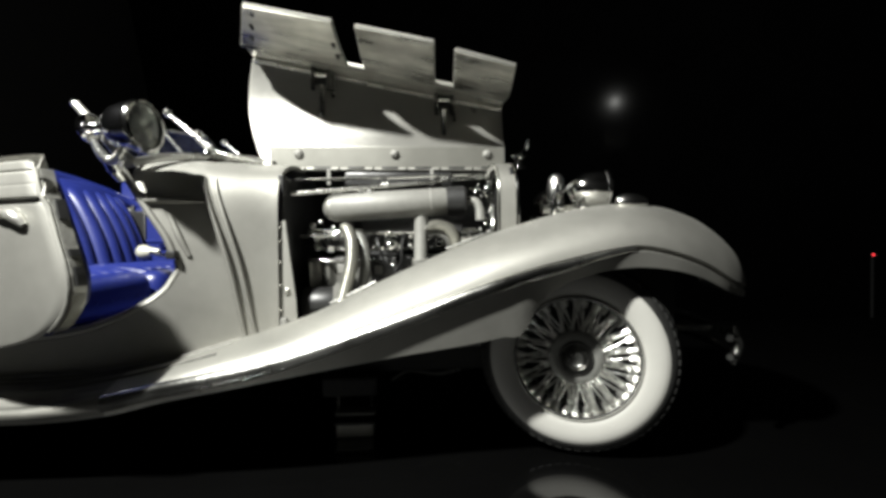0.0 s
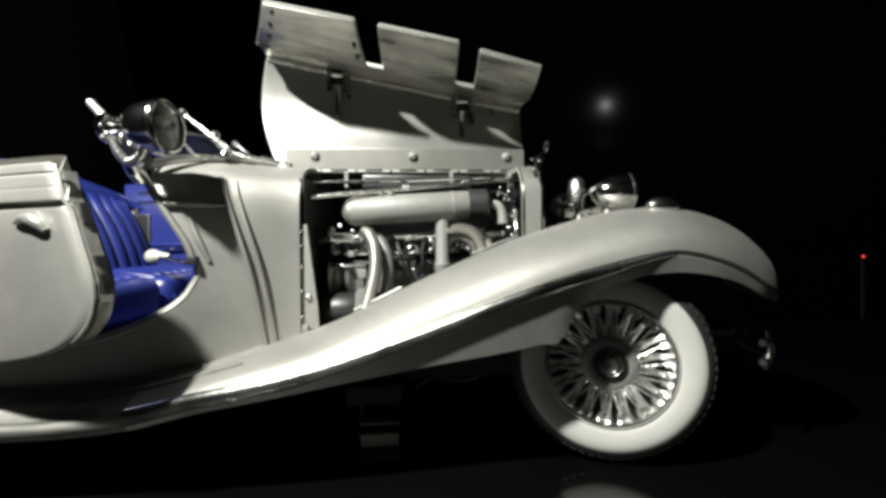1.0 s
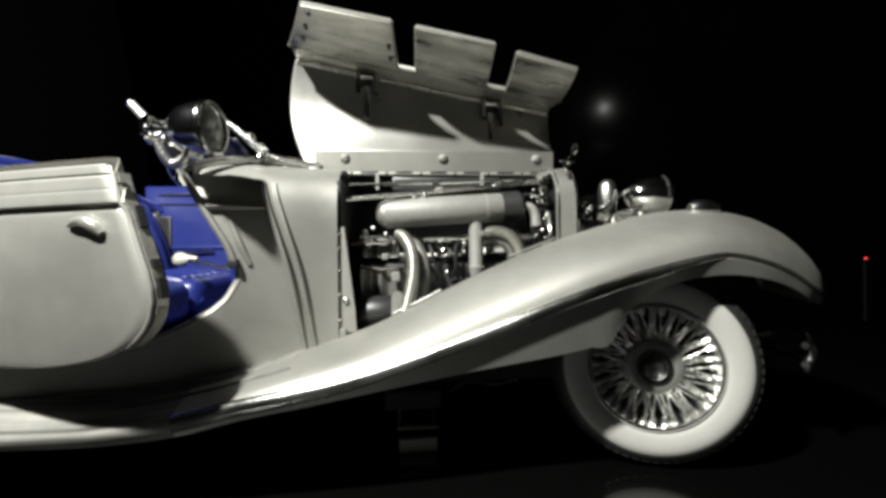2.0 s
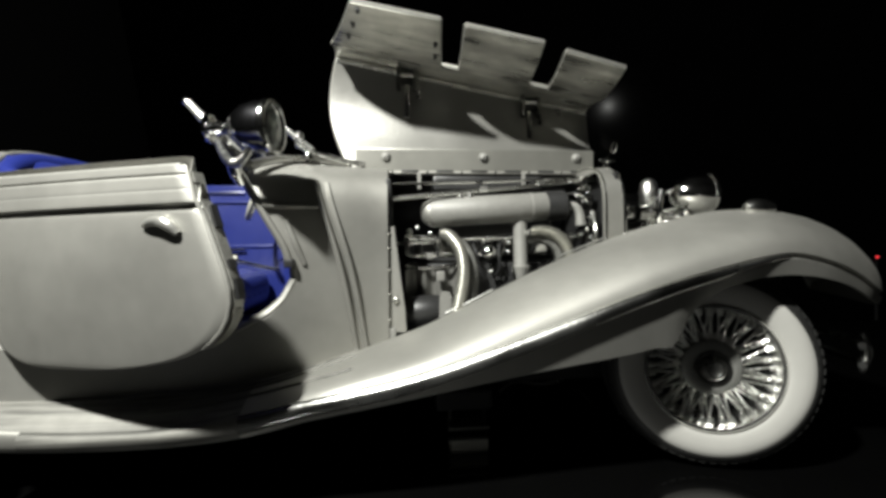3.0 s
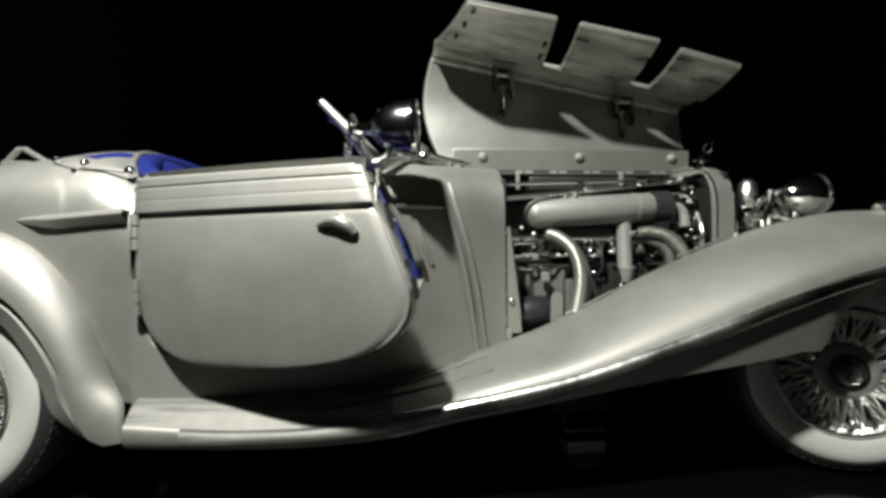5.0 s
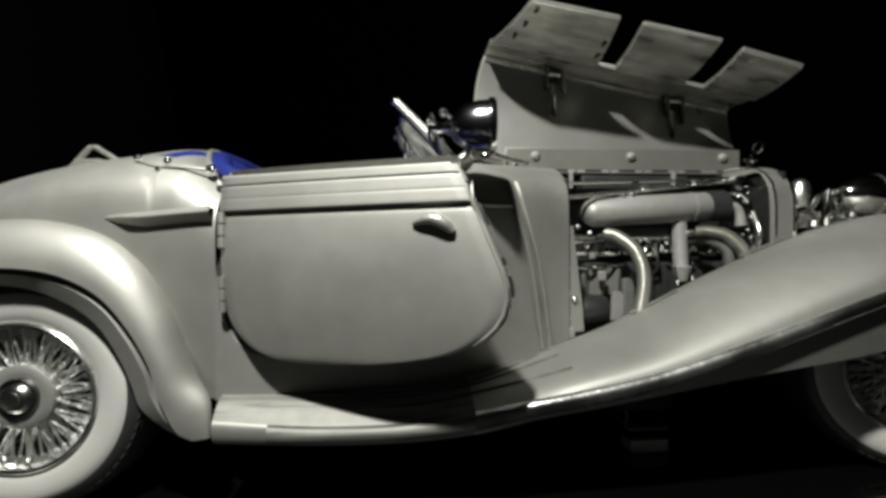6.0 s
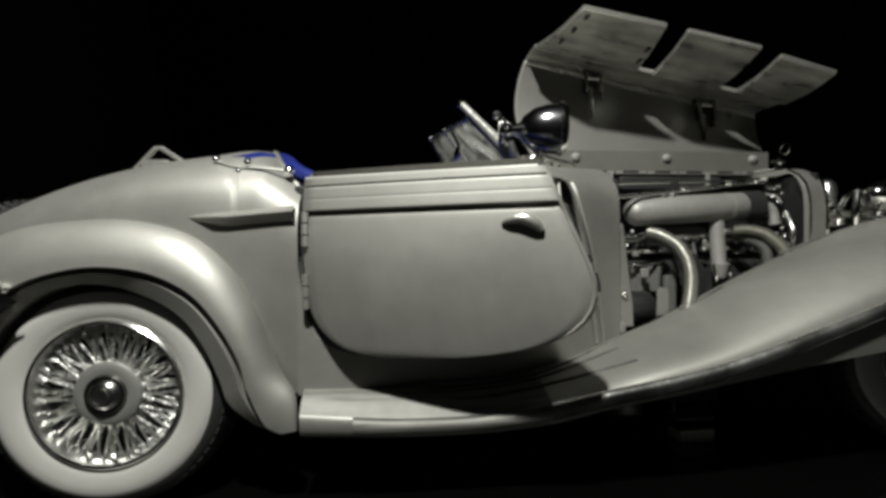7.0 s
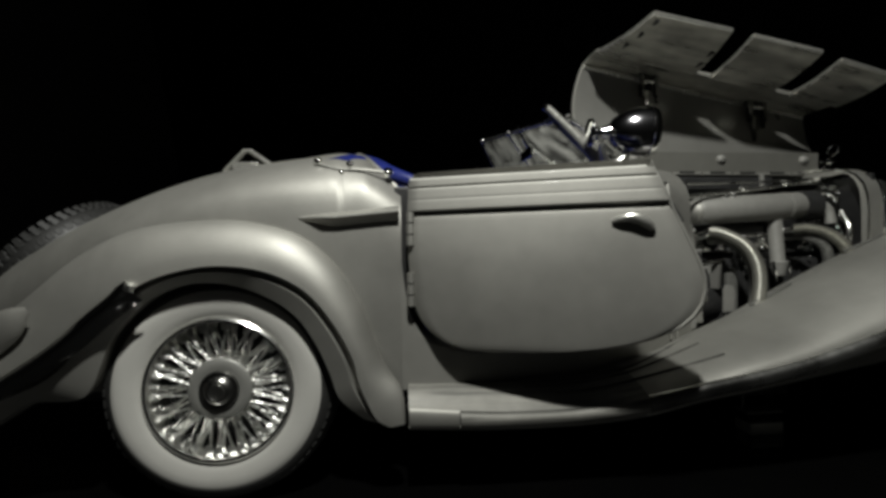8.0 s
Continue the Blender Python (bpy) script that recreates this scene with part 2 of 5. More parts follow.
def plate(outline, place, thick, bevel=0.2):
    """A flat plate: outline of 2D points, place(u, v, w) puts them in space, w from 0 to thick."""
    bm = bmesh.new()
    a = [bm.verts.new(place(u, v, 0)) for u, v in outline]
    b = [bm.verts.new(place(u, v, thick)) for u, v in outline]
    bm.faces.new(a[::-1])
    bm.faces.new(b)
    n = len(a)
    for k in range(n):
        bm.faces.new((a[k], a[(k + 1) % n], b[(k + 1) % n], b[k]))
    if bevel:
        rim = [e for e in bm.edges if (e.verts[0] in a) == (e.verts[1] in a)]
        bmesh.ops.bevel(bm, geom=rim, offset=bevel, segments=2, affect="EDGES")
    return bm


def screw(name, place, axis, r, parent, material):
    """A domed screw head with a slot."""
    bm = lathe([(0, r), (0.25 * r, r), (0.6 * r, 0.8 * r), (0.8 * r, 0.4 * r), (0.82 * r, 0.0)], (0, 0, 0), "z", 20)
    block((-0.75 * r, -0.1 * r, 0.70 * r), (0.75 * r, 0.1 * r, 0.95 * r), 0, bm)
    q = Vector(axis).to_track_quat("Z", "Y").to_matrix().to_4x4()
    bmesh.ops.transform(bm, matrix=Matrix.Translation(place) @ q @ Matrix.Rotation(0.6, 4, "Z"), verts=bm.verts)
    return part(name, bm, material, parent)


def interp(table, x):
    """Smooth value at x through a table of (x, value), rising x."""
    xs, vs = np.array(table, float).T
    x = float(np.clip(x, xs[0], xs[-1]))
    i = int(np.clip(np.searchsorted(xs, x) - 1, 0, len(xs) - 2))
    d = np.gradient(vs, xs)
    h = xs[i + 1] - xs[i]
    t = (x - xs[i]) / h
    return float((2 * t**3 - 3 * t**2 + 1) * vs[i] + (t**3 - 2 * t**2 + t) * h * d[i] + (3 * t**2 - 2 * t**3) * vs[i + 1] + (t**3 - t**2) * h * d[i + 1])


# ---------------------------------------------------------------- the display room
bm = block((-800, -560, -720), (800, 112, -1.8), 2)
tagged(part("table", bm, TABLE), "polished black acrylic display plinth with mirror gloss", "table", kind="structure")
tagged(part("floor", block((-940, -740, -760), (940, 1540, -720), 0), ROOM), "plain black floor of the dark room", "floor", kind="structure")
for nm, lo, hi in (("wall_south", (-900, -740, -720), (900, -700, 900)), ("wall_west", (-940, -740, -720), (-900, 1540, 900)), ("wall_east", (900, -740, -720), (940, 1540, 900)), ("wall_north", (-900, 1500, -720), (900, 1540, 900))):
    tagged(part(nm, block(lo, hi, 0), ROOM), "plain black wall of the dark room", "wall", kind="structure")
tagged(part("ceiling", block((-940, -740, 900), (940, 1540, 930), 0), ROOM), "plain black ceiling", "ceiling", kind="structure")

# leaning sheet of black acrylic behind the car
IMAGE = Vector((0.60, 1.19, 0.49))
away = (IMAGE - Vector(LAMP)).normalized()
bd = part("backdrop", block((-1100, -700, 0), (1100, 700, 8), 0.5), WALLS)
bd.matrix_basis = Matrix.Translation((IMAGE + Vector(LAMP)) / 2) @ away.to_track_quat("Z", "Y").to_matrix().to_4x4()
tagged(bd, "leaning black acrylic backdrop sheet behind the car", "backdrop", kind="structure")

# ---------------------------------------------------------------- the model car
car = group_empty("model_car", (0, 0, 0), "die-cast silver roadster model with bonnet and door open on black table", "model car")

# rails of the front wing, by x: inner edge, outer shoulder, foot of the bright strip, lower edge
A_Y = [(-146, -44.5), (-120, -42.5), (-105, -40), (-90, -35.5), (-75, -29.5), (-60, -27.5), (-20, -26), (10, -25), (30, -26), (44, -30)]
A_Z = [(-146, 21.0), (-120, 20.4), (-105, 20.4), (-95, 21.4), (-85, 23.4), (-75, 26), (-61, 30.6), (-50, 35.6), (-40, 40.2), (-30, 44.6), (-20, 48.6), (-10, 51.8), (0, 54.6), (10, 56.6), (20, 56.9), (28, 55.3), (34, 52.0), (39, 46.4), (42, 39.5)]
D_Y = [(-146, -50), (-105, -51), (-85, -53), (-60, -54), (10, -54.5), (25, -53.5), (33, -51.5), (38, -48.5), (42, -43)]
D_Z = [(-146, 17.6), (-125, 16.0), (-108, 16.6), (-97, 18.6), (-86, 21.0), (-76, 22.9), (-66, 25.0), (-55.5, 28.1), (-44.6, 31.8), (-33.5, 35.7), (-22, 39.7), (-12, 42.6), (-5, 44.3), (4, 46.2), (10, 46.9), (18, 45.6), (26, 42.8), (33, 39.2), (42, 36.6)]
E_Z = [(-146, 13.7), (-127, 12.9), (-108, 13.4), (-97, 15.0), (-86, 17.8), (-76, 19.6), (-66, 21.7), (-55.5, 24.8), (-44.6, 28.5), (-33.5, 32.5), (-22, 36.7), (-12, 39.8), (-5, 41.6), (4, 44.4), (10, 45.6), (18, 44.3), (26, 41.5), (33, 37.9), (42, 35.4)]
G_Z = [(-146, 13.0), (-127, 12.3), (-108, 12.7), (-97, 14.0), (-86, 16.6), (-74, 18.8), (-62, 21.0), (-41, 24.6), (-18, 28.3), (-13.5, 29.4), (-11.5, 33.4), (-8.3, 36.8), (-4.2, 39.4), (0, 40.7), (8, 42.2), (18, 41.6), (26, 39.4), (33, 36.2), (42, 34.2)]
G_Y = [(-146, -49), (-97, -51), (-74, -52.6), (-41, -53.2), (-18, -53.2), (0, -53.4), (10, -53.6), (25, -52.8), (33, -50.8), (38, -47.8), (42, -42.5)]


def wing_section(x):
    """Crown of the wing at x from the inner edge over the top to the bright strip, then down to the lower edge."""
    a = np.array([x, interp(A_Y, x), interp(A_Z, x)])
    d = np.array([x, interp(D_Y, x), interp(D_Z, x)])
    e = np.array([x, d[1] + 0.2, interp(E_Z, x)])
    g = np.array([x, interp(G_Y, x), interp(G_Z, x)])
    flat = min(max((-75 - x) / 25.0, 0), 1)
    flat = flat * flat * (3 - 2 * flat)
    pts = []
    crest = np.array([x, a[1] - 6.0 * (1 - flat), a[2] + 0.3 * (1 - flat)])
    foot = np.array([x, a[1] + 2.0 * (1 - flat), a[2] - 3.2 * (1 - flat)])
    for k in range(15):
        u = k / 14
        if k < 5:
            w = (1 - k / 5) * math.pi / 2
            rnd = np.array([x, crest[1] + (foot[1] - crest[1]) * math.sin(w), foot[2] + (crest[2] - foot[2]) * math.cos(w)])
        else:
            w = (k - 5) / 9 * math.pi / 2
            rnd = np.array([x, crest[1] + (d[1] - crest[1]) * math.sin(w), d[2] + (crest[2] - d[2]) * math.cos(w)])
        lin = a + (d - a) * u
        lin[2] += 0.9 * math.sin(math.pi * u)
        pts.append(rnd * (1 - flat) + lin * flat)
    pts.append(d + [0, 0.7, -0.3])
    pts.append(e + [0, 0.7, 0.3])
    pts.append(e)
    for u in (0.33, 0.66, 1):
        pts.append(e + (g - e) * u)
    pts.append(g + [0, 1.0, 0.15])
    return np.array(pts)


def wing_part(name, x0, x1, n, material, label=""):
    xs = np.linspace(x0, x1, n)
    G = np.array([wing_section(x) for x in xs])
    return part(name, sheet(G, 0.0), material, car, label, angle=50)


wing = wing_part("front_wing", -98, 42, 90, PAINT, "sweeping satin silver front wing")
front_cap = bmesh.new()
front_cap.faces.new([front_cap.verts.new(p) for p in wing_section(42)])
bmesh.ops.triangulate(front_cap, faces=front_cap.faces[:])
part("wing_nose", front_cap, PAINT, car)
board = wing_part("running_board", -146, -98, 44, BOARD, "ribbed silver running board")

end_cap = bmesh.new()
end_cap.faces.new([end_cap.verts.new(p) for p in wing_section(-146)])
bmesh.ops.triangulate(end_cap, faces=end_cap.faces[:])
part("board_end", end_cap, PAINT, car)

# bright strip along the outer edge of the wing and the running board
# board part in a darker tone, which holds its highlight down
for name, material, xs, label in (("wing_strip", STRIP, np.linspace(-98.0, 9.5, 68), "bright chrome moulding"), ("board_strip", BOARD, np.linspace(-136.0, -98.0, 26), "silver edge moulding, darkened against its highlight")):
    G = []
    for x in xs:
        d = np.array([x, interp(D_Y, x), interp(D_Z, x)])
        e = np.array([x, d[1] + 0.2, interp(E_Z, x)])
        taper = min(1, (9.5 - x) / 30 + 0.05)
        mid = (d + e) / 2
        h = (d - e) / 2 * (0.55 + 0.45 * taper)
        G.append([mid + h * math.cos(t) + np.array([0, -1.3 * taper - 0.15, 0]) * math.sin(t) for t in np.linspace(0, math.pi, 9)])
    part(name, sheet(np.array(G)), material, car, label)
G = []
for x in np.linspace(-145.9, -136.1, 8):
    d = np.array([x, interp(D_Y, x), interp(D_Z, x)])
    e = np.array([x, d[1] + 0.2, interp(E_Z, x)])
    G.append([(d + e) / 2 + (d - e) / 2 * math.cos(t) + np.array([0, -0.7, 0]) * math.sin(t) for t in np.linspace(0, math.pi, 9)])
part("board_edge", sheet(np.array(G)), PAINT, car)

# raised ribs of the running board tread
for k, u in enumerate((0.28, 0.46, 0.64)):
    path = []
    for x in np.linspace(-128 + 6 * k, -78, 26):
        sec = wing_section(x)[:15]
        p = sec[int(round(u * 14))] + np.array([0, -0.05, 0.12])
        path.append(p)
    part("tread_rib", tube(path, 0.26, 6), BOARD, car)

# far front wing and running board, the same turned over
for ob in (wing, board):
    o = again(ob, Matrix.Diagonal((1, -1, 1, 1)))

# ---------------------------------------------------------------- rear wing
O = [(-146.7, 14.3), (-146.7, 17.4), (-147.4, 21.0), (-150.4, 25.0), (-152.4, 30), (-155.2, 37.5), (-160, 45.5), (-167, 51.4), (-177, 54.2), (-188, 54.4), (-199, 52.7), (-209, 48), (-219, 40), (-231, 31), (-243, 21), (-252, 14)]
K = [(-149.6, 14.0), (-152.0, 15.6), (-153.8, 19.0), (-155.4, 23.2), (-156.6, 28), (-160, 34.5), (-165.0, 40.6), (-172, 44.4), (-180, 45.7), (-187, 45.0), (-194, 42.6), (-201, 37.5), (-209, 30.6), (-219, 24.4), (-229, 18.6), (-238, 13.8)]
R = [(-150.8, 13.9), (-154.2, 14.8), (-157.0, 17.0), (-159.6, 19.9), (-161.0, 24.0), (-163.4, 29.6), (-167.2, 35.4), (-172.6, 39.4), (-180.4, 42.2), (-188.6, 41.9), (-195.2, 38.4), (-200.6, 32.2), (-204.2, 23.5), (-208, 20.9), (-217, 19.9), (-229, 13.2)]
OY = [-49.2, -48.8, -47.6, -46, -45.2, -44.8, -44.4, -44.2, -44, -43.5, -43, -42, -41, -38, -34, -30]
KY = [-49.8, -50.2, -50.4, -50.6, -50.6, -50.6, -50.6, -50.6, -50.6, -50.6, -50.6, -50.4, -50.2, -49.4, -47.4, -44]
ctrl = []
for i in range(len(O)):
    o = np.array([O[i][0], OY[i], O[i][1]])
    k = np.array([K[i][0], KY[i], K[i][1]])
    r = np.array([R[i][0], KY[i] + 2.4, R[i][1]])
    row = []
    for th in np.linspace(0, math.pi / 2, 7):
        q = o + (k - o) * (1 - math.cos(th))
        q[1] = o[1] + (k[1] - o[1]) * math.sin(th)
        row.append(q)
    ctrl.append((row, k, r))
crown = resample([row for row, k, r in ctrl], 90, 14)
ks = spline([k for row, k, r in ctrl], 90)
rs = spline([r for row, k, r in ctrl], 90)
lip = []
for i in range(90):
    k, r = crown[i, -1], rs[i]
    lip.append([k, k + [0, 1.3, 0] + (r - k) * 0.08, k + [0, 1.3, 0] + (r - k) * 0.24, k + [0, 0.1, 0] + (r - k) * 0.34, k + (r - k) * 0.7, r, r + [0, 0.5, 0], r + [0, 5, 0]])
rear_G = np.concatenate([crown, np.array(lip)[:, 1:]], 1)
rear_wing = part("rear_wing", sheet(rear_G), PAINT, car, "rounded satin silver rear wing", angle=40)
again(rear_wing, Matrix.Diagonal((1, -1, 1, 1)))
strip = []
for i in range(49, 88):
    k, r = crown[i, -1], rs[i]
    w = min(1, (i - 48) / 3)
    up = (k - crown[i, -4]) / np.linalg.norm(k - crown[i, -4])
    strip.append([k + up * (-1.9 + 4.6 * v) + np.array([0, -0.25 - 1.9 * w * math.sin(math.pi * v) + 0.7 * v, 0]) for v in np.linspace(0, 1, 10)])
part("wing_strip", sheet(np.array(strip), 0.3), CHROME, car, "bright chrome moulding")
# oblong tail lamp on the wing
pod = []
for v in np.linspace(0, 1, 14):
    c = np.array([-212.6 - 19 * v, -50.6 + 2.4 * v, 38.6 - 15.0 * v])
    h = math.sin(math.pi * min(1, v * 4 + 0.12) / 2) if v < 0.5 else math.sin(math.pi * min(1, (1 - v) * 4 + 0.12) / 2)
    pod.append([c + np.array([-0.6, 0, 0.8]) * 3.0 * h * math.cos(a) + np.array([0, -1.5 * h * math.sin(a), 0]) for a in np.linspace(0, math.pi, 9)])
part("tail_lamp", sheet(np.array(pod)), PAINT, car, "silver oblong tail lamp housing")
part("strip_end", lathe([(-1.0, 0), (-0.8, 0.7), (0, 1.0), (0.8, 0.7), (1.0, 0)], strip[0][3], "y", 14), BRIGHT, car, "bright strip end")

# ---------------------------------------------------------------- body: tail, sides, scuttle
def side_y(x):
    return interp([(-268, -8), (-255, -20), (-240, -29), (-220, -37), (-200, -41.5), (-180, -44), (-160, -45.4), (-146, -45.5), (-120, -42.5), (-105, -40), (-95, -37), (-84, -32.2), (-71, -27.5), (-60, -27)], x)


TOP_Z = [(-268, 22.4), (-260, 31), (-252, 38.8), (-243, 45.9), (-235, 50.9), (-229, 53.9), (-221, 57.8), (-213, 61.3), (-203, 65.2), (-193, 68.4), (-182, 70.9), (-170, 72.6), (-160, 74.0), (-156, 73.2), (-152, 71.2), (-147, 68.0)]


def tail_section(x):
    y, t = side_y(x), interp(TOP_Z, x)
    belt = min(58.5, t - 14)
    low = min(20.0, belt - 4)
    h = t - belt
    return [(x, 0, t), (x, y * 0.32, t - 0.04 * h), (x, y * 0.58, t - 0.15 * h), (x, y * 0.80, t - 0.36 * h), (x, y * 0.93, t - 0.62 * h), (x, y, belt), (x, y * 1.0, (belt + low) / 2 + 4), (x, y * 0.985, low)]


q, shell = [], []
for x in np.concatenate([np.linspace(-266, -160, 60), np.linspace(-159.4, -147.0, 20)]):
    sec = spline(tail_section(x), 160)
    k0 = 0
    if x > -160:
        k0 = int(np.argmax(-sec[:, 1] >= interp([(-160, 0), (-159, 13), (-158, 20), (-155, 30), (-152, 36), (-147, 41.5)], x)))
    row = np.array([sec[k0] * 0 + np.array([np.interp(k0 + (159 - k0) * v, range(160), sec[:, c]) for c in range(3)]) for v in np.linspace(0, 1, 44)])
    shell.append(row)
    if x >= -160.01:
        q.append(row)
bm = sheet(np.array(shell))
wells = [f for f in bm.faces if (f.calc_center_median().x + 182) ** 2 + (f.calc_center_median().z - 21.3) ** 2 < 24.0**2]
bmesh.ops.delete(bm, geom=wells, context="FACES")
tail = part("tail", bm, PAINT, car, "satin silver tail and luggage deck")
again(tail, Matrix.Diagonal((1, -1, 1, 1)))
for sgn in (1, -1):
    # pillar in black, so the shade of the door gap is in its colour
    part("door_pillar", block((-148.4, -42.2, 22), (-142.4, -36, 61.5), 0.5) if sgn > 0 else block((-148.4, 36, 22), (-142.4, 42.2, 61.5), 0.5), BLACK, car, "door pillar, black for the shaded gap")
# padded silver edge round the seats
rim = np.array([r[0] for r in q])
part("cockpit_edge", tube(rim, 0.6, 8), PAINT, car)
part("cockpit_edge", tube(rim * [1, -1, 1], 0.6, 8), PAINT, car)

# sill under the door
sill = []
for x in np.linspace(-147.2, -92, 60):
    s = side_y(x)
    top = interp([(-147.2, 47), (-146.3, 40), (-145, 34.5), (-142.6, 30.8), (-138, 28.4), (-120, 27.6), (-106, 30.0), (-99.7, 33), (-96, 35.4), (-93.4, 38.4), (-92.2, 41)], x)
    sill.append([(x, s + 3.5, top), (x, s + 0.5, top), (x, s, top - 0.6), (x, s, (top + 20) / 2), (x, s - 0.2, 19.8)])
for sgn in (1, -1):
    part("sill", sheet(np.array(sill, float) * [1, sgn, 1]), PAINT, car)

rim_path = [(r[0][0], r[0][1] - 2.6, r[0][2] + 0.35) for r in sill if -122 < r[0][0] < -92.5]
part("opening_rim", tube(rim_path + [(-91.8, -34.8, 42.0), (-92.0, -34.9, 44.4)], 1.0, 8), PAINT, car)
part("rim_joint", block((-93.6, -37.6, 44.6), (-91.4, -34.6, 46.6), 0.5), BLACK, car)

part("sill_carpet", tube([(x, y + 2.6, z - 0.5) for x, y, z in rim_path], 1.5, 8), BLUE, car, "blue edging inside the door opening")

# scuttle between door and engine bay
def jamb_x(z):
    return interp([(20, -92.2), (30, -92.2), (38, -92.4), (42, -91.9), (45, -92.3), (49, -93.4), (54, -95.9), (58, -98.0), (62.5, -100.2), (66, -101.8), (70, -103.0), (73.5, -103.5)], z)


SC = [(20, 1.0), (28, 1.0), (36, 1.0), (44, 1.0), (52, 1.0), (58, 0.995), (62, 0.97), (65.3, 0.90), (68.0, 0.76), (70.0, 0.56), (71.2, 0.3), (71.6, 0.0)]
scut = []
for z, f in SC:
    row = []
    for u in np.linspace(0, 1, 14):
        x = jamb_x(z) + (-71.2 - jamb_x(z)) * u
        lift = interp([(-101, 1.2), (-85, 0.7), (-71, 0)], x) * (1 - f)
        row.append((x, side_y(x) * f, z + lift))
    scut.append(row)
for sgn in (1, -1):
    part("scuttle", sheet(resample(np.array(scut, float) * [1, sgn, 1], 60, 20), -1.2 * sgn), PAINT, car, "silver scuttle panel")
# twin raised beads on the scuttle, and the short side rib
for dx in (-1.1, 1.1):
    path = [(interp([(25, -77.6), (45, -81.0), (58, -84.6), (64, -86.2)], z) + dx, 0, z) for z in np.linspace(24.5, 64, 30)]
    path = [(x, side_y(x) * interp([(20, 1), (58, 0.995), (62, 0.97), (65.3, 0.9)], z) - 0.25, z) for x, y, z in path]
    part("bead", tube(path, 0.55, 8), PAINT, car)
path = [(x, side_y(x) + 0.1, z) for x, z in ((-93.2, 55.2), (-91.5, 50), (-89.6, 45.2))]
part("side_rib", tube(path, [0.6, 0.9, 0.6], 8, samples=10), PAINT, car)
path = [(x, side_y(x) - 0.25, 58.2) for x in np.linspace(-97.5, -86.5, 8)]
part("belt_moulding", tube(path, [0.75, 0.7, 0.25], 8, samples=10), PAINT, car)
# bright edge of the door opening on the scuttle
path = [(jamb_x(z) - 0.2, side_y(jamb_x(z)) * 0.995 - 0.1, z) for z in np.linspace(46.4, 65.6, 20)]
part("door_frame_edge", tube(path, 0.85, 8), PAINT, car)

# tapered belt moulding on the quarter
G = []
for x in np.linspace(-167.5, -147.4, 22):
    u = (x + 167.5) / 20.1
    top = 55.3 + 1.9 * u
    w = 1.4 + 2.4 * min(1, u * 2.2 + 0.15)
    b = 2.3 * min(1, u * 3 + 0.25)
    s = side_y(x)
    G.append([(x, s + 0.3 - b * c, top - w * v) for v, c in ((0, 0), (0.06, 0.4), (0.18, 0.75), (0.30, 1.0), (0.36, 1.0), (0.42, 0.88), (0.6, 0.5), (0.8, 0.2), (1.0, 0.0))])
part("belt_moulding", sheet(np.array(G)), PAINT, car)
# chrome fittings on the deck edge
part("hood_catch", tube([(-164.4, -40, 66.6), (-160, -41.6, 65.2), (-155, -42, 65.0), (-148.6, -41.5, 64.4)], 0.32, 8, samples=16), PAINT, car, "small chrome hood catch")
for p, r in (((-164.4, -39.6, 67), 0.8), ((-157.5, -41.8, 66), 0.75), ((-159.2, -42.0, 64.2), 0.6), ((-149.6, -41.2, 64.6), 1.0)):
    bm = lathe([(0, r), (0.5, r), (0.8, r * 0.7), (0.95, 0)], (0, 0, 0), "z", 16)
    bmesh.ops.transform(bm, matrix=Matrix.Translation(p) @ Vector((0, -0.8, 0.6)).to_track_quat("Z", "Y").to_matrix().to_4x4(), verts=bm.verts)
    part("stud", bm, CHROME, car)
part("deck_handle", tube([(-189.6, -23.5, 67.6), (-184.6, -24, 72.6), (-183.4, -24, 72.6), (-178.8, -23, 69.4)], 0.6, 8), TRIM, car, "bent chrome deck handle")
part("deck_handle", block((-187, -26, 67.4), (-181, -22, 69.6), 0.4), TRIM, car)

# ---------------------------------------------------------------- door, swung open a little at its front edge
DX, DY = math.cos(radians(18.27)), -math.sin(radians(18.27))


def door_place(u, z, w=0.0):
    """u along the door from its hinge, w outwards."""
    return np.array([-145.4 + DX * u + DY * w, -45.6 + DY * u - DX * w, z])


outline = spline([(0.2, 62.2), (0.0, 52), (0.3, 44), (1.4, 36.5), (4.4, 31.6), (9, 29.0), (16, 28.1), (31.0, 28.8), (40, 30.2), (45.6, 31.7), (50.2, 34.3), (53.0, 37.4), (54.0, 41.0), (53.4, 44.4), (51.3, 49.6), (49.3, 54.2), (47.8, 57.6), (45.8, 62.6)], 90)
Zs = outline[:, 1]
i_low = int(np.argmin(Zs))
left, right = outline[: i_low + 1][::-1], outline[i_low:]
def door_bulge(u, z):
    """How far the skin stands out: a gentle swell, the proud waist band and the bead line above it."""
    w = 1.5 * math.sin(math.pi * min(max((z - 26) / 38, 0), 1)) + 0.8 * math.sin(math.pi * min(max(u, 0), 56) / 56)
    if z > 56.05:
        w += 1.0 * min(1, (z - 56.05) / 0.12) * 0.8
    w -= 0.5 * math.exp(-(((z - 60.8) / 0.13) ** 2)) + 0.05 * math.exp(-(((z - 58.3) / 0.12) ** 2))
    w -= 0.25 * math.exp(-(((z - 55.75) / 0.3) ** 2))
    return w


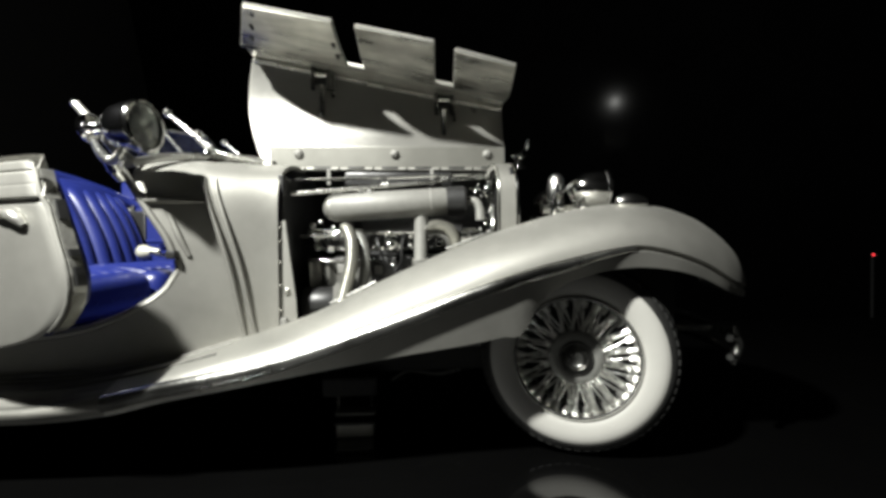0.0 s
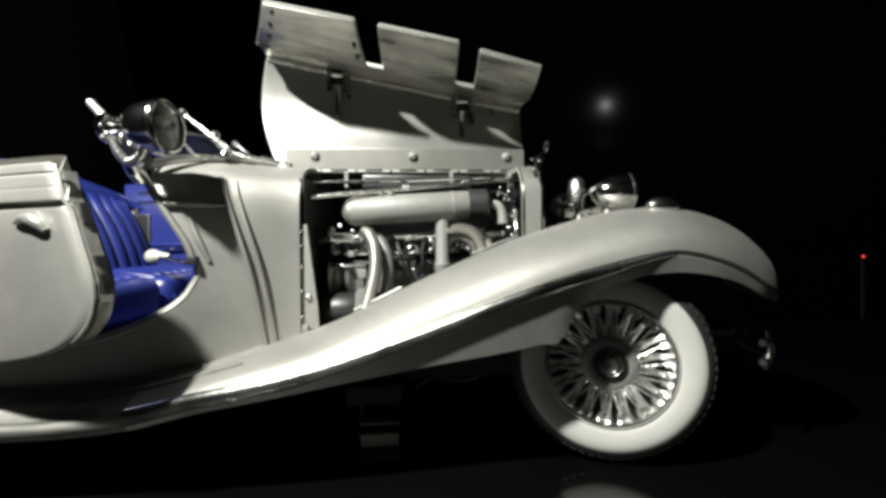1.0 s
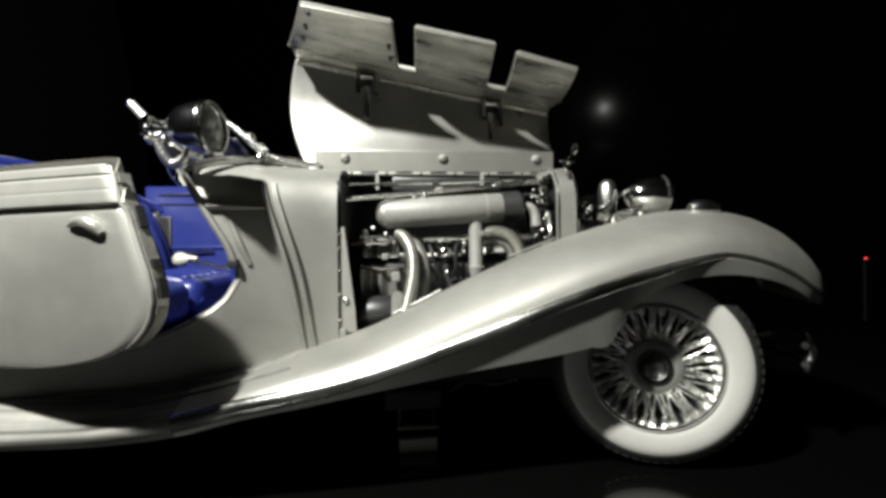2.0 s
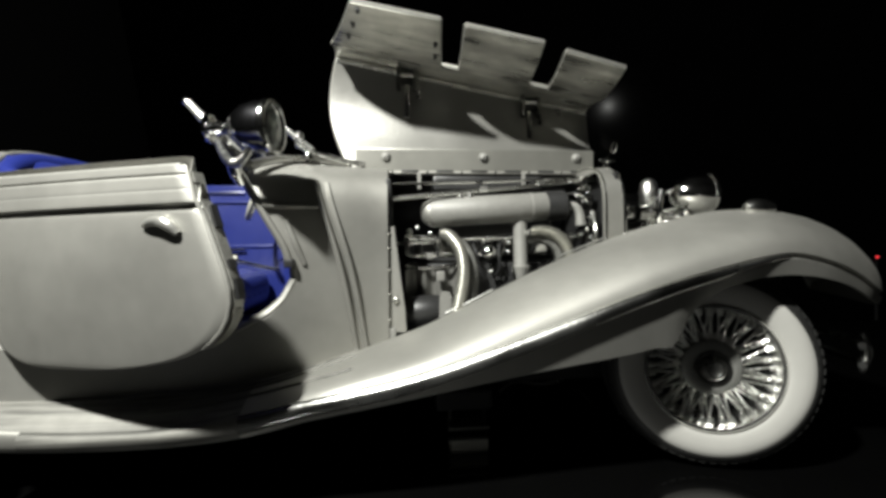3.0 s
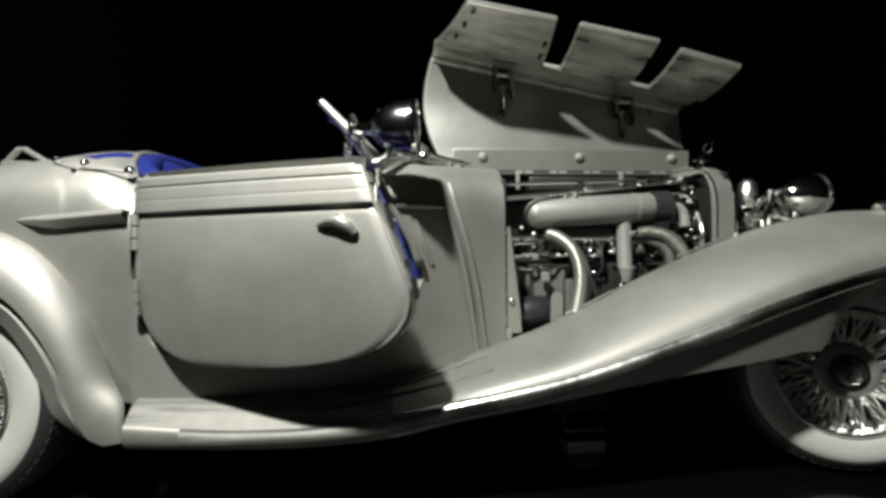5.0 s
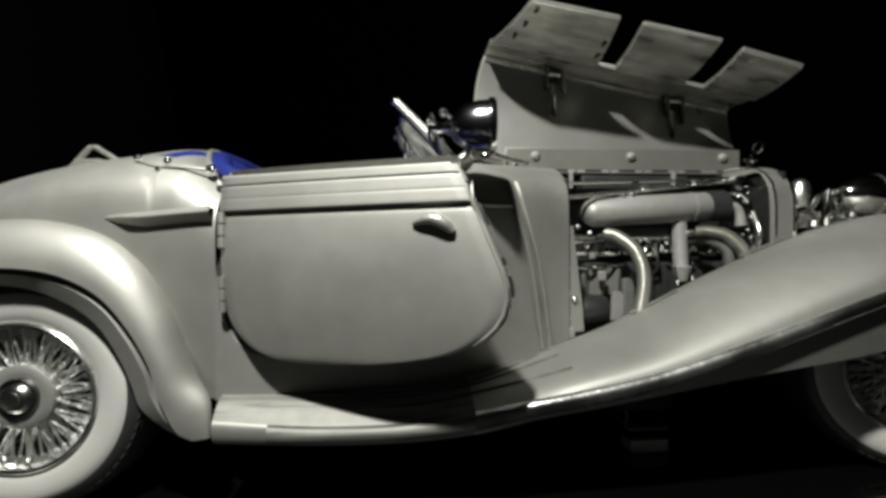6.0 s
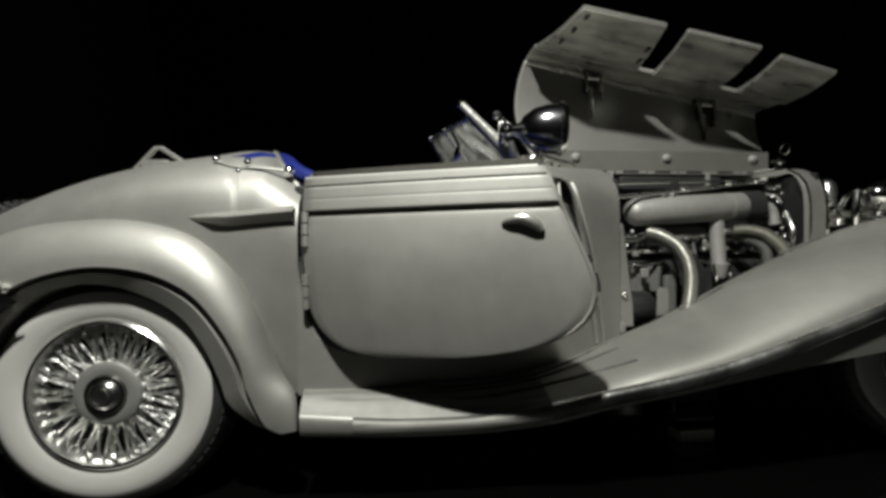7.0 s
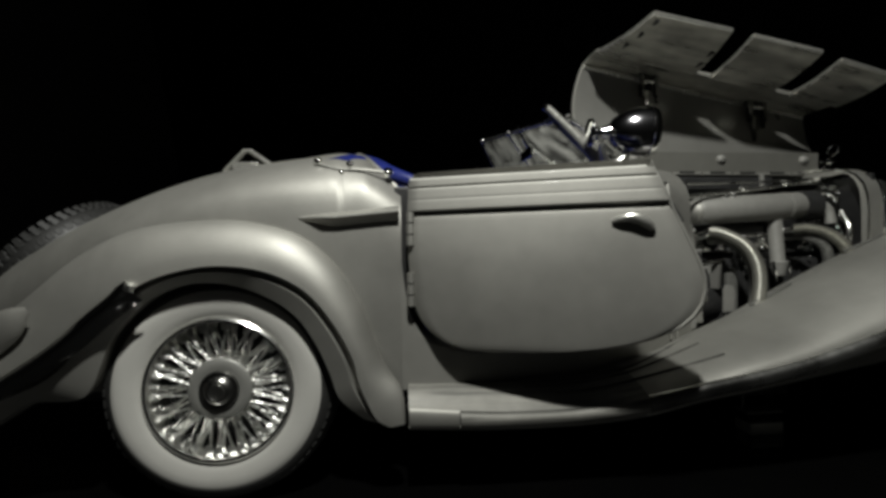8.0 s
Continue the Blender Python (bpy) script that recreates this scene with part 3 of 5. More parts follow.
rows = []
for z in np.concatenate([[Zs.min() + 0.03, Zs.min() + 0.3], np.linspace(Zs.min() + 0.9, 55.4, 32), [55.6, 55.8, 55.95, 56.04, 56.1, 56.18, 56.32, 56.6, 57.0, 57.5, 57.9, 58.1, 58.2, 58.3, 58.4, 58.5, 58.8, 59.3, 59.9, 60.3, 60.55, 60.68, 60.74, 60.8, 60.86, 60.92, 61.05, 61.3, 61.6, 61.9, 62.1, 62.3]]):
    u0, u1 = np.interp(z, left[:, 1], left[:, 0]), np.interp(z, right[:, 1], right[:, 0])
    row = []
    for v in np.linspace(0, 1, 40):
        u = u0 + (u1 - u0) * v
        edge = min(v, 1 - v) * (u1 - u0)
        w = door_bulge(u, z) - 0.5 * math.exp(-edge / 0.35) - 0.5 * math.exp(-(z - Zs.min()) / 0.4)
        row.append(door_place(u, z + 0.6 * (u / 47 - 0.5) * min(max((z - 50) / 6, 0), 1), w))
    rows.append(row)
door = part("door", sheet(np.array(rows), -3.4), PAINT, car, "satin silver door standing ajar", angle=50)
# inner trim card
card = [[door_place(u, z, -3.9) for u in np.linspace(2, np.interp(z, right[:, 1], right[:, 0]) - 2, 12)] for z in np.linspace(31, 61.5, 14)]
part("trim_card", sheet(np.array(card), 0.6), BLUE, door, "royal blue door lining")
part("door_cap", tube([door_place(u, 62.0 + 0.5 * u / 45, 0.3) for u in np.linspace(0.5, 44.6, 8)], 0.6, 10), PAINT, door)
# lock strip and striker on the front edge
edge_line = [(u, z) for u, z in right if 33.0 < z < 61.6][::2]
strip_w = lambda z: door_bulge(50, z)
G = [[door_place(u + 0.05, z, strip_w(z) - 1.0 - 2.2 * v) for v in np.linspace(0, 1, 5)] for u, z in edge_line]
part("edge_strip", sheet(np.array(G), 0.3), TRIM, door, "bright metal strip on the door edge")
part("edge_bead", tube([door_place(u - 0.15, z, strip_w(z) - 0.55) for u, z in edge_line], 0.36, 8), PAINT, door)
for za, zb in ((52.5, 56.0), (46.0, 47.2), (41.0, 44.2)):
    us = [(float(np.interp(z, right[:, 1], right[:, 0])), z) for z in np.linspace(za, zb, 6)]
    G = [[door_place(u + 0.35, z, strip_w(z) - 1.3 - 1.6 * v) for v in np.linspace(0, 1, 3)] for u, z in us]
    part("lock_slot", sheet(np.array(G), 0.5), BLACK, door)
us = [(float(np.interp(z, right[:, 1], right[:, 0])), z) for z in np.linspace(34.0, 39.6, 8)]
G = [[door_place(u + 0.1 + 0.1 * math.sin(math.pi * v), z, strip_w(z) - 0.9 - 1.9 * v) for v in np.linspace(0, 1, 6)] for u, z in us]
part("striker", sheet(np.array(G), 0.4), CREAM, door, "pale striker block")
# handle
hb = [door_place(u, z, w) for u, z, w in ((38.6, 52.9, 2.1), (39.8, 53.3, 2.4), (41.4, 53.6, 2.5), (42.8, 53.4, 2.5), (44.2, 52.6, 2.4), (45.3, 51.5, 2.1))]
lever = part("door_handle", tube(hb, [0.4, 0.7, 0.9, 1.05, 0.95, 0.6], 12, samples=24), TRIM, door, "tapered chrome lever handle")
part("handle_base", tube([door_place(42.4, 53.6, 1.0), door_place(42.4, 53.6, 2.6)], [1.3, 1.0], 16, samples=6), TRIM, lever)
# hinges
for z in (52.4, 40.3):
    for dz in (-2.3, 0.0, 2.3):
        part("hinge", tube([(-145.2, -47.1, z + dz - 1.0), (-145.2, -47.1, z + dz + 1.0)], 0.8, 10), PAINT, door, "small steel hinge")

# ---------------------------------------------------------------- opened bonnet half
def bonnet_y(z):
    return interp([(71, -0.6), (76, 0.4), (84, 3.2), (94, 4.6), (102, 3.6), (110, 1.2)], z)


def bonnet_top(x):
    return 107.4 + (92.8 - 107.4) * (x + 87) / 80.6


rows = []
for v in np.linspace(0, 1, 30):
    row = []
    for u in np.linspace(0, 1, 36):
        zl = 71.8 + (107.4 - 71.8) * v
        x0 = interp([(71.8, -82.6), (76, -84.6), (84, -87.8), (93, -89.4), (100, -88.8), (107.4, -87.0)], zl)
        x1 = -6.4
        x = x0 + (x1 - x0) * u
        z = 71.8 + (bonnet_top(x) - 71.8) * v
        row.append((x, bonnet_y(z), z))
    rows.append(row)
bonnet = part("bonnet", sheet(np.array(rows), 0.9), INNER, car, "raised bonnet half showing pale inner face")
path = [rows[0][0]] + [r[0] for r in rows[1:]] + [rows[-1][k] for k in range(1, 36)]
part("bonnet_rim", tube(np.array(path) + [0, -0.2, 0], 0.55, 6), PAINT, bonnet)

# three folded side flaps
FLAPS = [((-86.8, -55.9), (-79.6, 109.9), (-57.4, 106.2)), ((-50.4, -29.8), (-51.0, 105.0), (-30.6, 101.3)), ((-23.6, -7.0), (-24.6, 99.3), (-8.6, 95.4))]
for (b0, b1), t0, t1 in FLAPS:
    ctrl = []
    for v in np.linspace(0, 1, 5):
        row = []
        for u in (0, 0.5, 1):
            xb = b0 + (b1 - b0) * u
            lo = np.array([xb, -8.4, bonnet_top(xb) - 0.1])
            hi = np.array([t0[0] + (t1[0] - t0[0]) * u, -25.5, t0[1] + (t1[1] - t0[1]) * u])
            p = lo + (hi - lo) * v
            p[2] -= 0.8 * math.sin(math.pi * v)
            row.append(p)
        ctrl.append(row)
    G = resample(ctrl, 16, 20)
    flap = part("bonnet_flap", sheet(G, 0.8), FLAPMETAL, bonnet, "thin hinged bonnet side flap")
    # shallow louvre ridges
    for v in (3, 6, 9, 12):
        line = [G[v, j] + np.array([0, 0, 0.0]) - normals(G)[v, j] * 0.0 for j in range(3, 17)]
        part("louvre", tube(np.array(line), 0.22, 6), FLAPMETAL, bonnet)
    if b0 < -80:
        for r, c in ((13, 2), (9, 2), (5, 2), (8, 18), (4, 18)):
            p = G[r, c]
            part("slot", block(p - [0.6, 1.7, 0.95], p + [0.6, 1.7, 0.95], 0.4), BLACK, bonnet, "dark slot")
    for edge in (G[:, 0], G[:, -1]):
        part("flap_side", tube(edge, 0.4, 6), PAINT, bonnet)
    bead = G[-1]
    part("flap_edge", tube(bead, 0.5, 6), PAINT, bonnet)
# shoulder strip along the fold, which carries the flaps
G = []
for x in np.linspace(-87, -6.6, 30):
    z = bonnet_top(x)
    y = bonnet_y(z)
    G.append([(x, y + (-8.6 - y) * v, z + 0.4 * math.sin(math.pi * v)) for v in np.linspace(0, 1, 7)])
part("shoulder_strip", sheet(np.array(G, float), 0.7), FLAPMETAL, bonnet)
part("fold_strip", tube([r[0] + np.array([0, -1.0, -0.7]) for r in np.array(G, float)], 0.55, 8), BRIGHT, bonnet, "bright fold line")
part("fold_strip", tube([r[-1] + np.array([0, 0, -0.2]) for r in np.array(G, float)], 0.45, 6), PAINT, bonnet)
# spring clips
for x in (-65.5, -26.0):
    z = bonnet_top(x)
    y = bonnet_y(z)
    for dx in (-2.6, 2.4):
        part("clip", block((x + dx - 0.75, y - 4.0, z - 6.6), (x + dx + 0.75, y - 2.6, z + 0.8), 0.5), CLIPDARK, bonnet, "dark steel spring clip")
        part("clip", tube([(x + dx, y - 3.4, z + 0.4), (x + dx * 0.9, y - 1.4, z + 1.0), (x + dx * 0.8, y - 0.2, z - 0.6)], 0.7, 8, samples=8), CLIPDARK, bonnet)
    part("clip", block((x - 2.2, y - 2.4, z - 4.4), (x + 2.0, y - 1.0, z - 0.2), 0.5), BLACK, bonnet)
    part("clip", tube([(x - 3.4, y - 3.4, z - 1.6), (x + 3.2, y - 3.4, z - 1.9)], 0.5, 10), CHROME, bonnet)
    part("clip_tongue", block((x - 1.0, y - 2.4, z - 14.4), (x + 0.7, y - 1.4, z - 4.0), 0.4), DULL, bonnet)
    part("clip_tongue", block((x + 2.9, y - 2.4, z - 8.4), (x + 4.0, y - 1.4, z - 1.0), 0.4), CLIPDARK, bonnet)
# hinge plate with screws and knuckles
part("hinge_plate", block((-81.4, -2.3, 71.9), (-6.8, -1.5, 78.7), 0.25), PLATE, bonnet, "long silver hinge plate")
for x in (-72.3, -42.3, -12.6):
    screw("screw", (x, -2.3, 76.2), (0, -1, 0), 1.45, bonnet, STEEL)
for k in range(7):
    x = -75.6 + 10.6 * k
    part("knuckle", tube([(x - 5.0, -2.4, 71.4), (x + 5.0, -2.4, 71.4)], 0.55, 8), PAINT, bonnet)
    part("hinge_slot", block((x - 2.6, -3.05, 71.5), (x + 2.6, -2.2, 72.1), 0.1), BLACK, bonnet)

# closed far half of the bonnet and the bay side, black in place of shade
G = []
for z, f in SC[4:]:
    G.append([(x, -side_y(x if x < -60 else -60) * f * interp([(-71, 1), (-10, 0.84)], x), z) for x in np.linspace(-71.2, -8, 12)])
part("bonnet_far", sheet(np.array(G), 1.0), BLACK, car, "closed far bonnet half, black for the bay's shade")
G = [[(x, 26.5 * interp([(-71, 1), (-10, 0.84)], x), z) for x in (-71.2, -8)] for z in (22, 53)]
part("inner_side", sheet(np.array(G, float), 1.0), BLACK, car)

# ---------------------------------------------------------------- engine bay
part("firewall", block((-71.6, -25.4, 18), (-70.4, 25.4, 66), 0.3), BLACK, car, "black firewall")
part("bay_floor", block((-70, -27, 16), (-8, 27, 20), 0.5), BLACK, car)
strip_bm = plate([(-71, 27.5), (-66.4, 27.5), (-66.8, 33), (-69.2, 54), (-71, 54)], lambda u, v, w: (u - 0.4, -25.6 - w, v), 0.7)
inner_post = part("bay_post", strip_bm, PAINT, car, "narrow silver bay post with screws")
for z in (31, 37.5, 43.5, 49.0, 52.5):
    screw("screw", (-71.2, -26.6, z), (0.2, -1, 0), 0.6, inner_post, CHROME)
screw("screw", (-69.4, -26.4, 35.6), (0, -1, 0), 0.8, inner_post, DULL)
part("bay_foot", block((-71.4, -27.2, 26.0), (-69.4, -25.4, 28.8), 0.5), STEEL, car)


def dome(name, place, r, parent, material):
    """A round nut or knob standing out towards minus y on a short neck."""
    profile = [(0, 0.55 * r), (-0.5 * r, 0.55 * r)]
    profile += [(-(1.3 - 0.8 * math.cos(t)) * r, math.sin(t) * r) for t in np.linspace(0.6, math.pi, 9)]
    return part(name, lathe(profile, place, "y", 18), material, parent)


# block, head and covers
part("engine_block", block((-66, -9, 22), (-14, 9, 44), 1.2), DARK, car, "dark engine block")
part("rocker_cover", block((-67, -8, 45.5), (-15, 6, 52.6), 1.4), CHROME, car, "bright rocker cover")
part("manifold", tube([(-67, -11.5, 51.4), (-50, -12, 51.2), (-16, -11.5, 51.0)], 0.8, 12, samples=20), CHROME, car)
for k, x in enumerate((-63, -57.5, -50, -44.5, -39, -29, -23, -17.5)):
    part("manifold_stub", tube([(x, -8, 47.5), (x, -11, 49.4), (x, -12, 51.2)], [1.3, 1.0, 0.8], 10, samples=8), CHROME if k % 2 else DARK, car)
part("lower_pipe", tube([(-69, -15, 49.6), (-65.5, -16.4, 50.0), (-60, -16.2, 50.2), (-57.5, -16, 51.2)], 0.6, 10, samples=24), CHROME, car)
part("lower_pipe", tube([(-67, -13, 43.4), (-62, -14, 42.8), (-55, -14, 43.2), (-50, -13, 43.6)], 0.5, 10, samples=24), CHROME, car)
part("head_rail", block((-51.5, -13.2, 51.6), (-37.0, -11.4, 54.0), 0.3), BLACK, car)
part("head_rail", block((-33.5, -13.6, 51.0), (-22.0, -11.4, 53.6), 0.3), BLACK, car)
for x in (-62, -53, -40, -31, -21):
    part("block_rib", block((x - 1.0, -10.0, 24), (x + 1.0, -8.6, 42), 0.4), DARK, car)
    part("block_cover", block((x + 1.4, -9.9, 33), (x + 5.4, -8.7, 40), 0.8), DARK, car)
# plated nuts along the head, in three uneven rows
rng = random.Random(31)
for row, (z, step) in enumerate(((49.4, 3.1), (46.4, 2.6), (43.6, 3.4))):
    x = -66.0 + row
    while x < -16:
        dome("nut", (x, -9.6 - rng.random(), z + rng.uniform(-0.7, 0.7)), rng.uniform(0.22, 0.5), car, CHROME)
        x += step * rng.uniform(0.6, 1.4)
dome("dipper_knob", (-43.2, -10.6, 46.9), 2.2, car, CHROME)
for x, z, r in ((-65.6, 53.0, 1.3), (-63.4, 54.2, 0.9), (-66.4, 50.6, 1.0), (-59.8, 52.6, 0.8), (-43.4, 50.6, 0.9), (-37.4, 49.6, 0.9), (-37.6, 47.2, 0.8), (-32.0, 49.0, 0.7), (-42.6, 41.4, 0.8)):
    dome("cap", (x, -12.4, z), 0.75 * r, car, SPARKLE)
part("ignition_lead", tube([(-47.5, -11, 49.6), (-46.8, -13, 47.0), (-45.6, -12, 43.5), (-44.0, -11, 40.5)], 0.45, 8, samples=20), BLACK, car)
part("ignition_lead", tube([(-39.5, -11, 49.6), (-40.2, -13, 46.0), (-40.0, -13, 42.5), (-41.4, -11, 39.5)], 0.45, 8, samples=20), BLACK, car)
# corrugated shield under the pipes
G = np.array([[(x, -12.6 + 0.9 * math.sin(1.25 * x) + 0.1 * (42.4 - z), z) for z in np.linspace(35.0, 42.4, 6)] for x in np.linspace(-67, -49.5, 70)])
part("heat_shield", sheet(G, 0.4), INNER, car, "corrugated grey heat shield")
# canister low in the bay, with pale plates beside it
part("canister", lathe([(0, 0), (0, 4.2), (0.6, 4.6), (9.4, 4.6), (10, 4.2), (10, 0)], (-67.4, -17, 31.0), "x", 28), BLACK, car, "round black canister")
plate_bm = plate([(-58.4, 29.6), (-55.2, 29.6), (-55.0, 35.6), (-55.6, 37.0), (-57.4, 37.2), (-58.2, 36.0)], lambda u, v, w: (u, -22.4 - w, v), 0.8)
part("bracket", plate_bm, STEEL, car, "pale grey bracket plate")
part("bracket", block((-60.9, -15.6, 45.4), (-59.2, -14.8, 47.0), 0.3), STEEL, car)
part("bracket", block((-58.4, -15.4, 39.2), (-56.0, -14.6, 42.0), 0.4), STEEL, car)
part("bracket", block((-48.2, -12.8, 38.6), (-45.8, -11.8, 41.2), 0.4), STEEL, car)
part("bracket", block((-52.0, -16.6, 25), (-48.4, -15.0, 40.0), 0.8), DIM, car)

# air cleaner with its pipe, rising slightly towards the front
def cleaner_bm(profile):
    bm = lathe(profile, (0, 0, 0), "x", 40)
    bmesh.ops.transform(bm, matrix=Matrix.Translation((-44, -14, 59.0)) @ Matrix.Rotation(radians(-3.0), 4, "Y") @ Matrix.Translation((44, 0, 0)), verts=bm.verts)
    return bm


cleaner = part("air_cleaner", cleaner_bm([(-59.9, 3.7), (-59.4, 4.05), (-26.9, 4.05), (-26.7, 3.9), (-26.7, 0)]), STEEL, car, "long silver air cleaner drum")
ball = [(-59.4 - 3.1 * math.sin(t), 3.65 * math.cos(t)) for t in np.linspace(math.pi / 2, 0, 12)]
part("rounded_end", cleaner_bm(ball), PAINT, cleaner, "smooth pale rounded end")
part("end_cap", cleaner_bm([(-26.7, 0), (-26.7, 4.35), (-21.6, 4.35), (-20.9, 3.7), (-20.9, 0)]), BLACK, cleaner, "black rubber end")
part("seam_band", cleaner_bm([(-31.6, 3.95), (-31.6, 4.2), (-31.0, 4.2), (-31.0, 3.95)]), STEEL, cleaner)
for x in (-51.2, -48.7):
    part("clamp_stud", lathe([(62.2, 1.0), (63.4, 1.0), (63.9, 0.6), (64.0, 0)], (x, -15.2, 0), "z", 16), SPARKLE, cleaner)
part("clamp", tube([(-52.4, -15.2, 62.6), (-47.6, -15.2, 62.8)], 0.5, 8), CHROME, cleaner)
part("down_pipe", tube([(-34.3, -14.0, 57.5), (-34.3, -14.4, 50), (-34.5, -15.4, 41)], 1.95, 16, samples=12), STEEL, cleaner, "plain silver down pipe")
part("pipe_socket", lathe([(38.6, 1.0), (39.0, 1.5), (42.4, 2.2), (43.0, 2.3), (43.3, 2.0)], (-34.6, -15.8, 0), "z", 20), STEEL, car)
for dx in (-2.5, 2.5):
    part("socket_stay", tube([(-34.6 + dx, -16.6, 43.2), (-34.6 + 0.8 * dx, -17.4, 37)], 0.3, 8), CHROME, car)
part("elbow", tube([(-20.9, -14, 59.9), (-18.6, -14.6, 60.0), (-17.2, -15, 58.2), (-16.8, -15.2, 54.4)], [1.1, 1.2, 1.3, 1.5], 12, samples=14), STEEL, cleaner)


def hose(path, r, label, material):
    """A ribbed flexible hose: a core with a ring at every turn."""
    P = spline(path, 180)
    R = [r * (1.0 + 0.08 * math.sin(i * math.pi / 2)) for i in range(180)]
    bm = bmesh.new()
    tube(P, R, 14, bm)
    return part("exhaust_hose", bm, material, car, label, angle=80)


hose([(-56.0, -15.6, 52.2), (-54.6, -19.2, 51.2), (-52.9, -24.6, 47.8), (-52.6, -28.2, 42.2), (-54.0, -30.0, 35.4), (-56.2, -30.4, 28)], 1.6, "ribbed flexible exhaust hose", HOSE)
# the two inner hoses take a darker grey that stands in for shade
hose([(-54.0, -12, 50.0), (-51.8, -16.6, 49.4), (-50.0, -21.0, 46.0), (-49.6, -24.0, 40.0), (-51.0, -25.4, 33.0), (-52.4, -25.4, 28)], 1.5, "inner exhaust hose, shade put into its grey", DIM)
hose([(-31.4, -17.4, 52.6), (-29.2, -19.6, 52.7), (-26.6, -22.8, 51.4), (-25.5, -26.2, 48.4), (-25.6, -28.0, 45.4), (-25.8, -28.6, 43)], 1.5, "ribbed flexible exhaust hose", HOSE)
hose([(-32.6, -12.0, 50.4), (-29.2, -16.0, 50.8), (-27.0, -19.4, 49.6), (-26.0, -22.0, 47.0), (-26.0, -23.0, 43)], 1.4, "inner exhaust hose, shade put into its grey", DIM)
for tip, nxt in (((-56.0, -15.6, 52.2), (-57.6, -12.4, 51.6)), ((-31.4, -17.4, 52.6), (-34, -13, 51.8))):
    part("hose_nipple", tube([nxt, tip], [0.8, 1.0], 12, samples=4), CHROME, car)
for x0, x1, y in ((-57.5, -46.0, -31), (-28, -16, -28.6)):
    part("hose_gasket", tube([(x0, y, interp(A_Z, x0) + 0.7), ((x0 + x1) / 2, y - 0.3, interp(A_Z, (x0 + x1) / 2) + 0.6), (x1, y, interp(A_Z, x1) + 0.7)], 0.3, 6), DIM, car)
# stay rods to the radiator
part("stay_rod", tube([(-70, -19.5, 61.6), (-8.6, -7.0, 68.6)], 0.62, 10, samples=40), SPARKLE, car, "thin chrome stay rod")
part("stay_rod", tube([(-70, -16.5, 65.8), (-40, -12, 67.2), (-10, -8, 69.2)], 0.4, 8), CHROME, car)
for x, y, z in ((-44.6, -14.4, 64.8), (-27, -11, 66.9), (-16.5, -8.6, 68.0), (-14.6, -8.2, 68.2), (-13, -9, 66)):
    part("rod_fitting", lathe([(-1.0, 0.5), (-0.9, 1.0), (0.9, 1.0), (1.0, 0.5)], (x, y, z), "x", 12), SPARKLE, car)
for x in (-62.4, -30.6):
    part("hanger", block((x - 0.5, -6, 66), (x + 0.5, -5, 71), 0.15), STEEL, car)
part("roof_panel", block((-58, -3, 66.2), (-24, 6, 70.4), 0.8), DARK, car)
# parts in front of the engine
for k in range(5):
    part("fan_blade", block((-13.6, -16 + 0.5 * k, 50 + 3.4 * k), (-12.9, -4, 52.4 + 3.4 * k), 0.2), DULL, car)
part("filler_pipe", tube([(-14.6, -17, 44), (-13.6, -18, 52), (-13.0, -15, 58)], 1.0, 10, samples=12), DULL, car)
part("bay_bracket", block((-17, -20, 43), (-15, -18.4, 50), 0.4), CHROME, car)
for x, z, r in ((-18.4, 62.6, 0.8), (-16.6, 61.2, 0.9), (-15.2, 63.6, 0.7), (-17.6, 64.6, 0.6), (-14.6, 56.6, 0.7), (-15.4, 53.2, 0.9), (-17.0, 51.8, 0.8), (-14.4, 51.0, 0.8)):
    dome("union_nut", (x, -15.6, z), 0.55 * r, car, SPARKLE)
part("feed_pipe", tube([(-19.8, -13, 63.6), (-17.0, -15, 63.2), (-14.4, -15, 60.4), (-14.4, -15.4, 54)], 0.4, 8, samples=20), CHROME, car)

# ---------------------------------------------------------------- radiator shell
def shell_outline(w, top):
    pts = [(-w, 20), (-w, 50), (-w * 0.995, 60), (-w * 0.95, 65.5), (-w * 0.80, 69.3), (-w * 0.55, 70.9 + top), (0, 71.6 + top)]
    half = spline(pts, 40)
    return np.vstack([half, (half * [-1, 1])[::-1][1:]])


outer, inner = shell_outline(22.4, 0.4), shell_outline(20.6, -1.6)
G = np.array([[(x, y, z) for y, z in outer] for x in (-12.8, -12.5, -10, -8.0, -7.4)], float)
G[0] = [(-12.8, y, z) for y, z in inner]
G[-1, :, 1:] = outer * [0.97, 1] + [0, -0.4]
part("radiator_shell", sheet(G, 0.0), PAINT, car, "silver radiator surround")
part("shell_rim", tube([(-7.4, y * 0.985, z - 0.2) for y, z in outer[::2]], 0.65, 8), CHROME, car, "bright chrome rim")
part("shell_rim", tube([(-12.6, y, z) for y, z in outer[::2]], 0.3, 8), DULL, car)
part("grille", block((-9.2, -20.5, 18), (-8.0, 20.5, 69.0), 0.4), BLACK, car)
for k in range(13):
    part("grille_bar", tube([(-7.6, -18 + 3 * k, 22), (-7.6, -18 + 3 * k, 68)], 0.35, 6), CHROME, car)
part("filler_cap", lathe([(71.4, 2.6), (72.4, 2.6), (72.8, 1.6), (75.0, 1.6), (75.4, 3.0), (76.2, 3.0), (76.8, 1.2), (77.4, 0.6), (77.4, 0)], (-1.5, 0, 0), "z", 24), CHROME, car, "chrome filler cap")
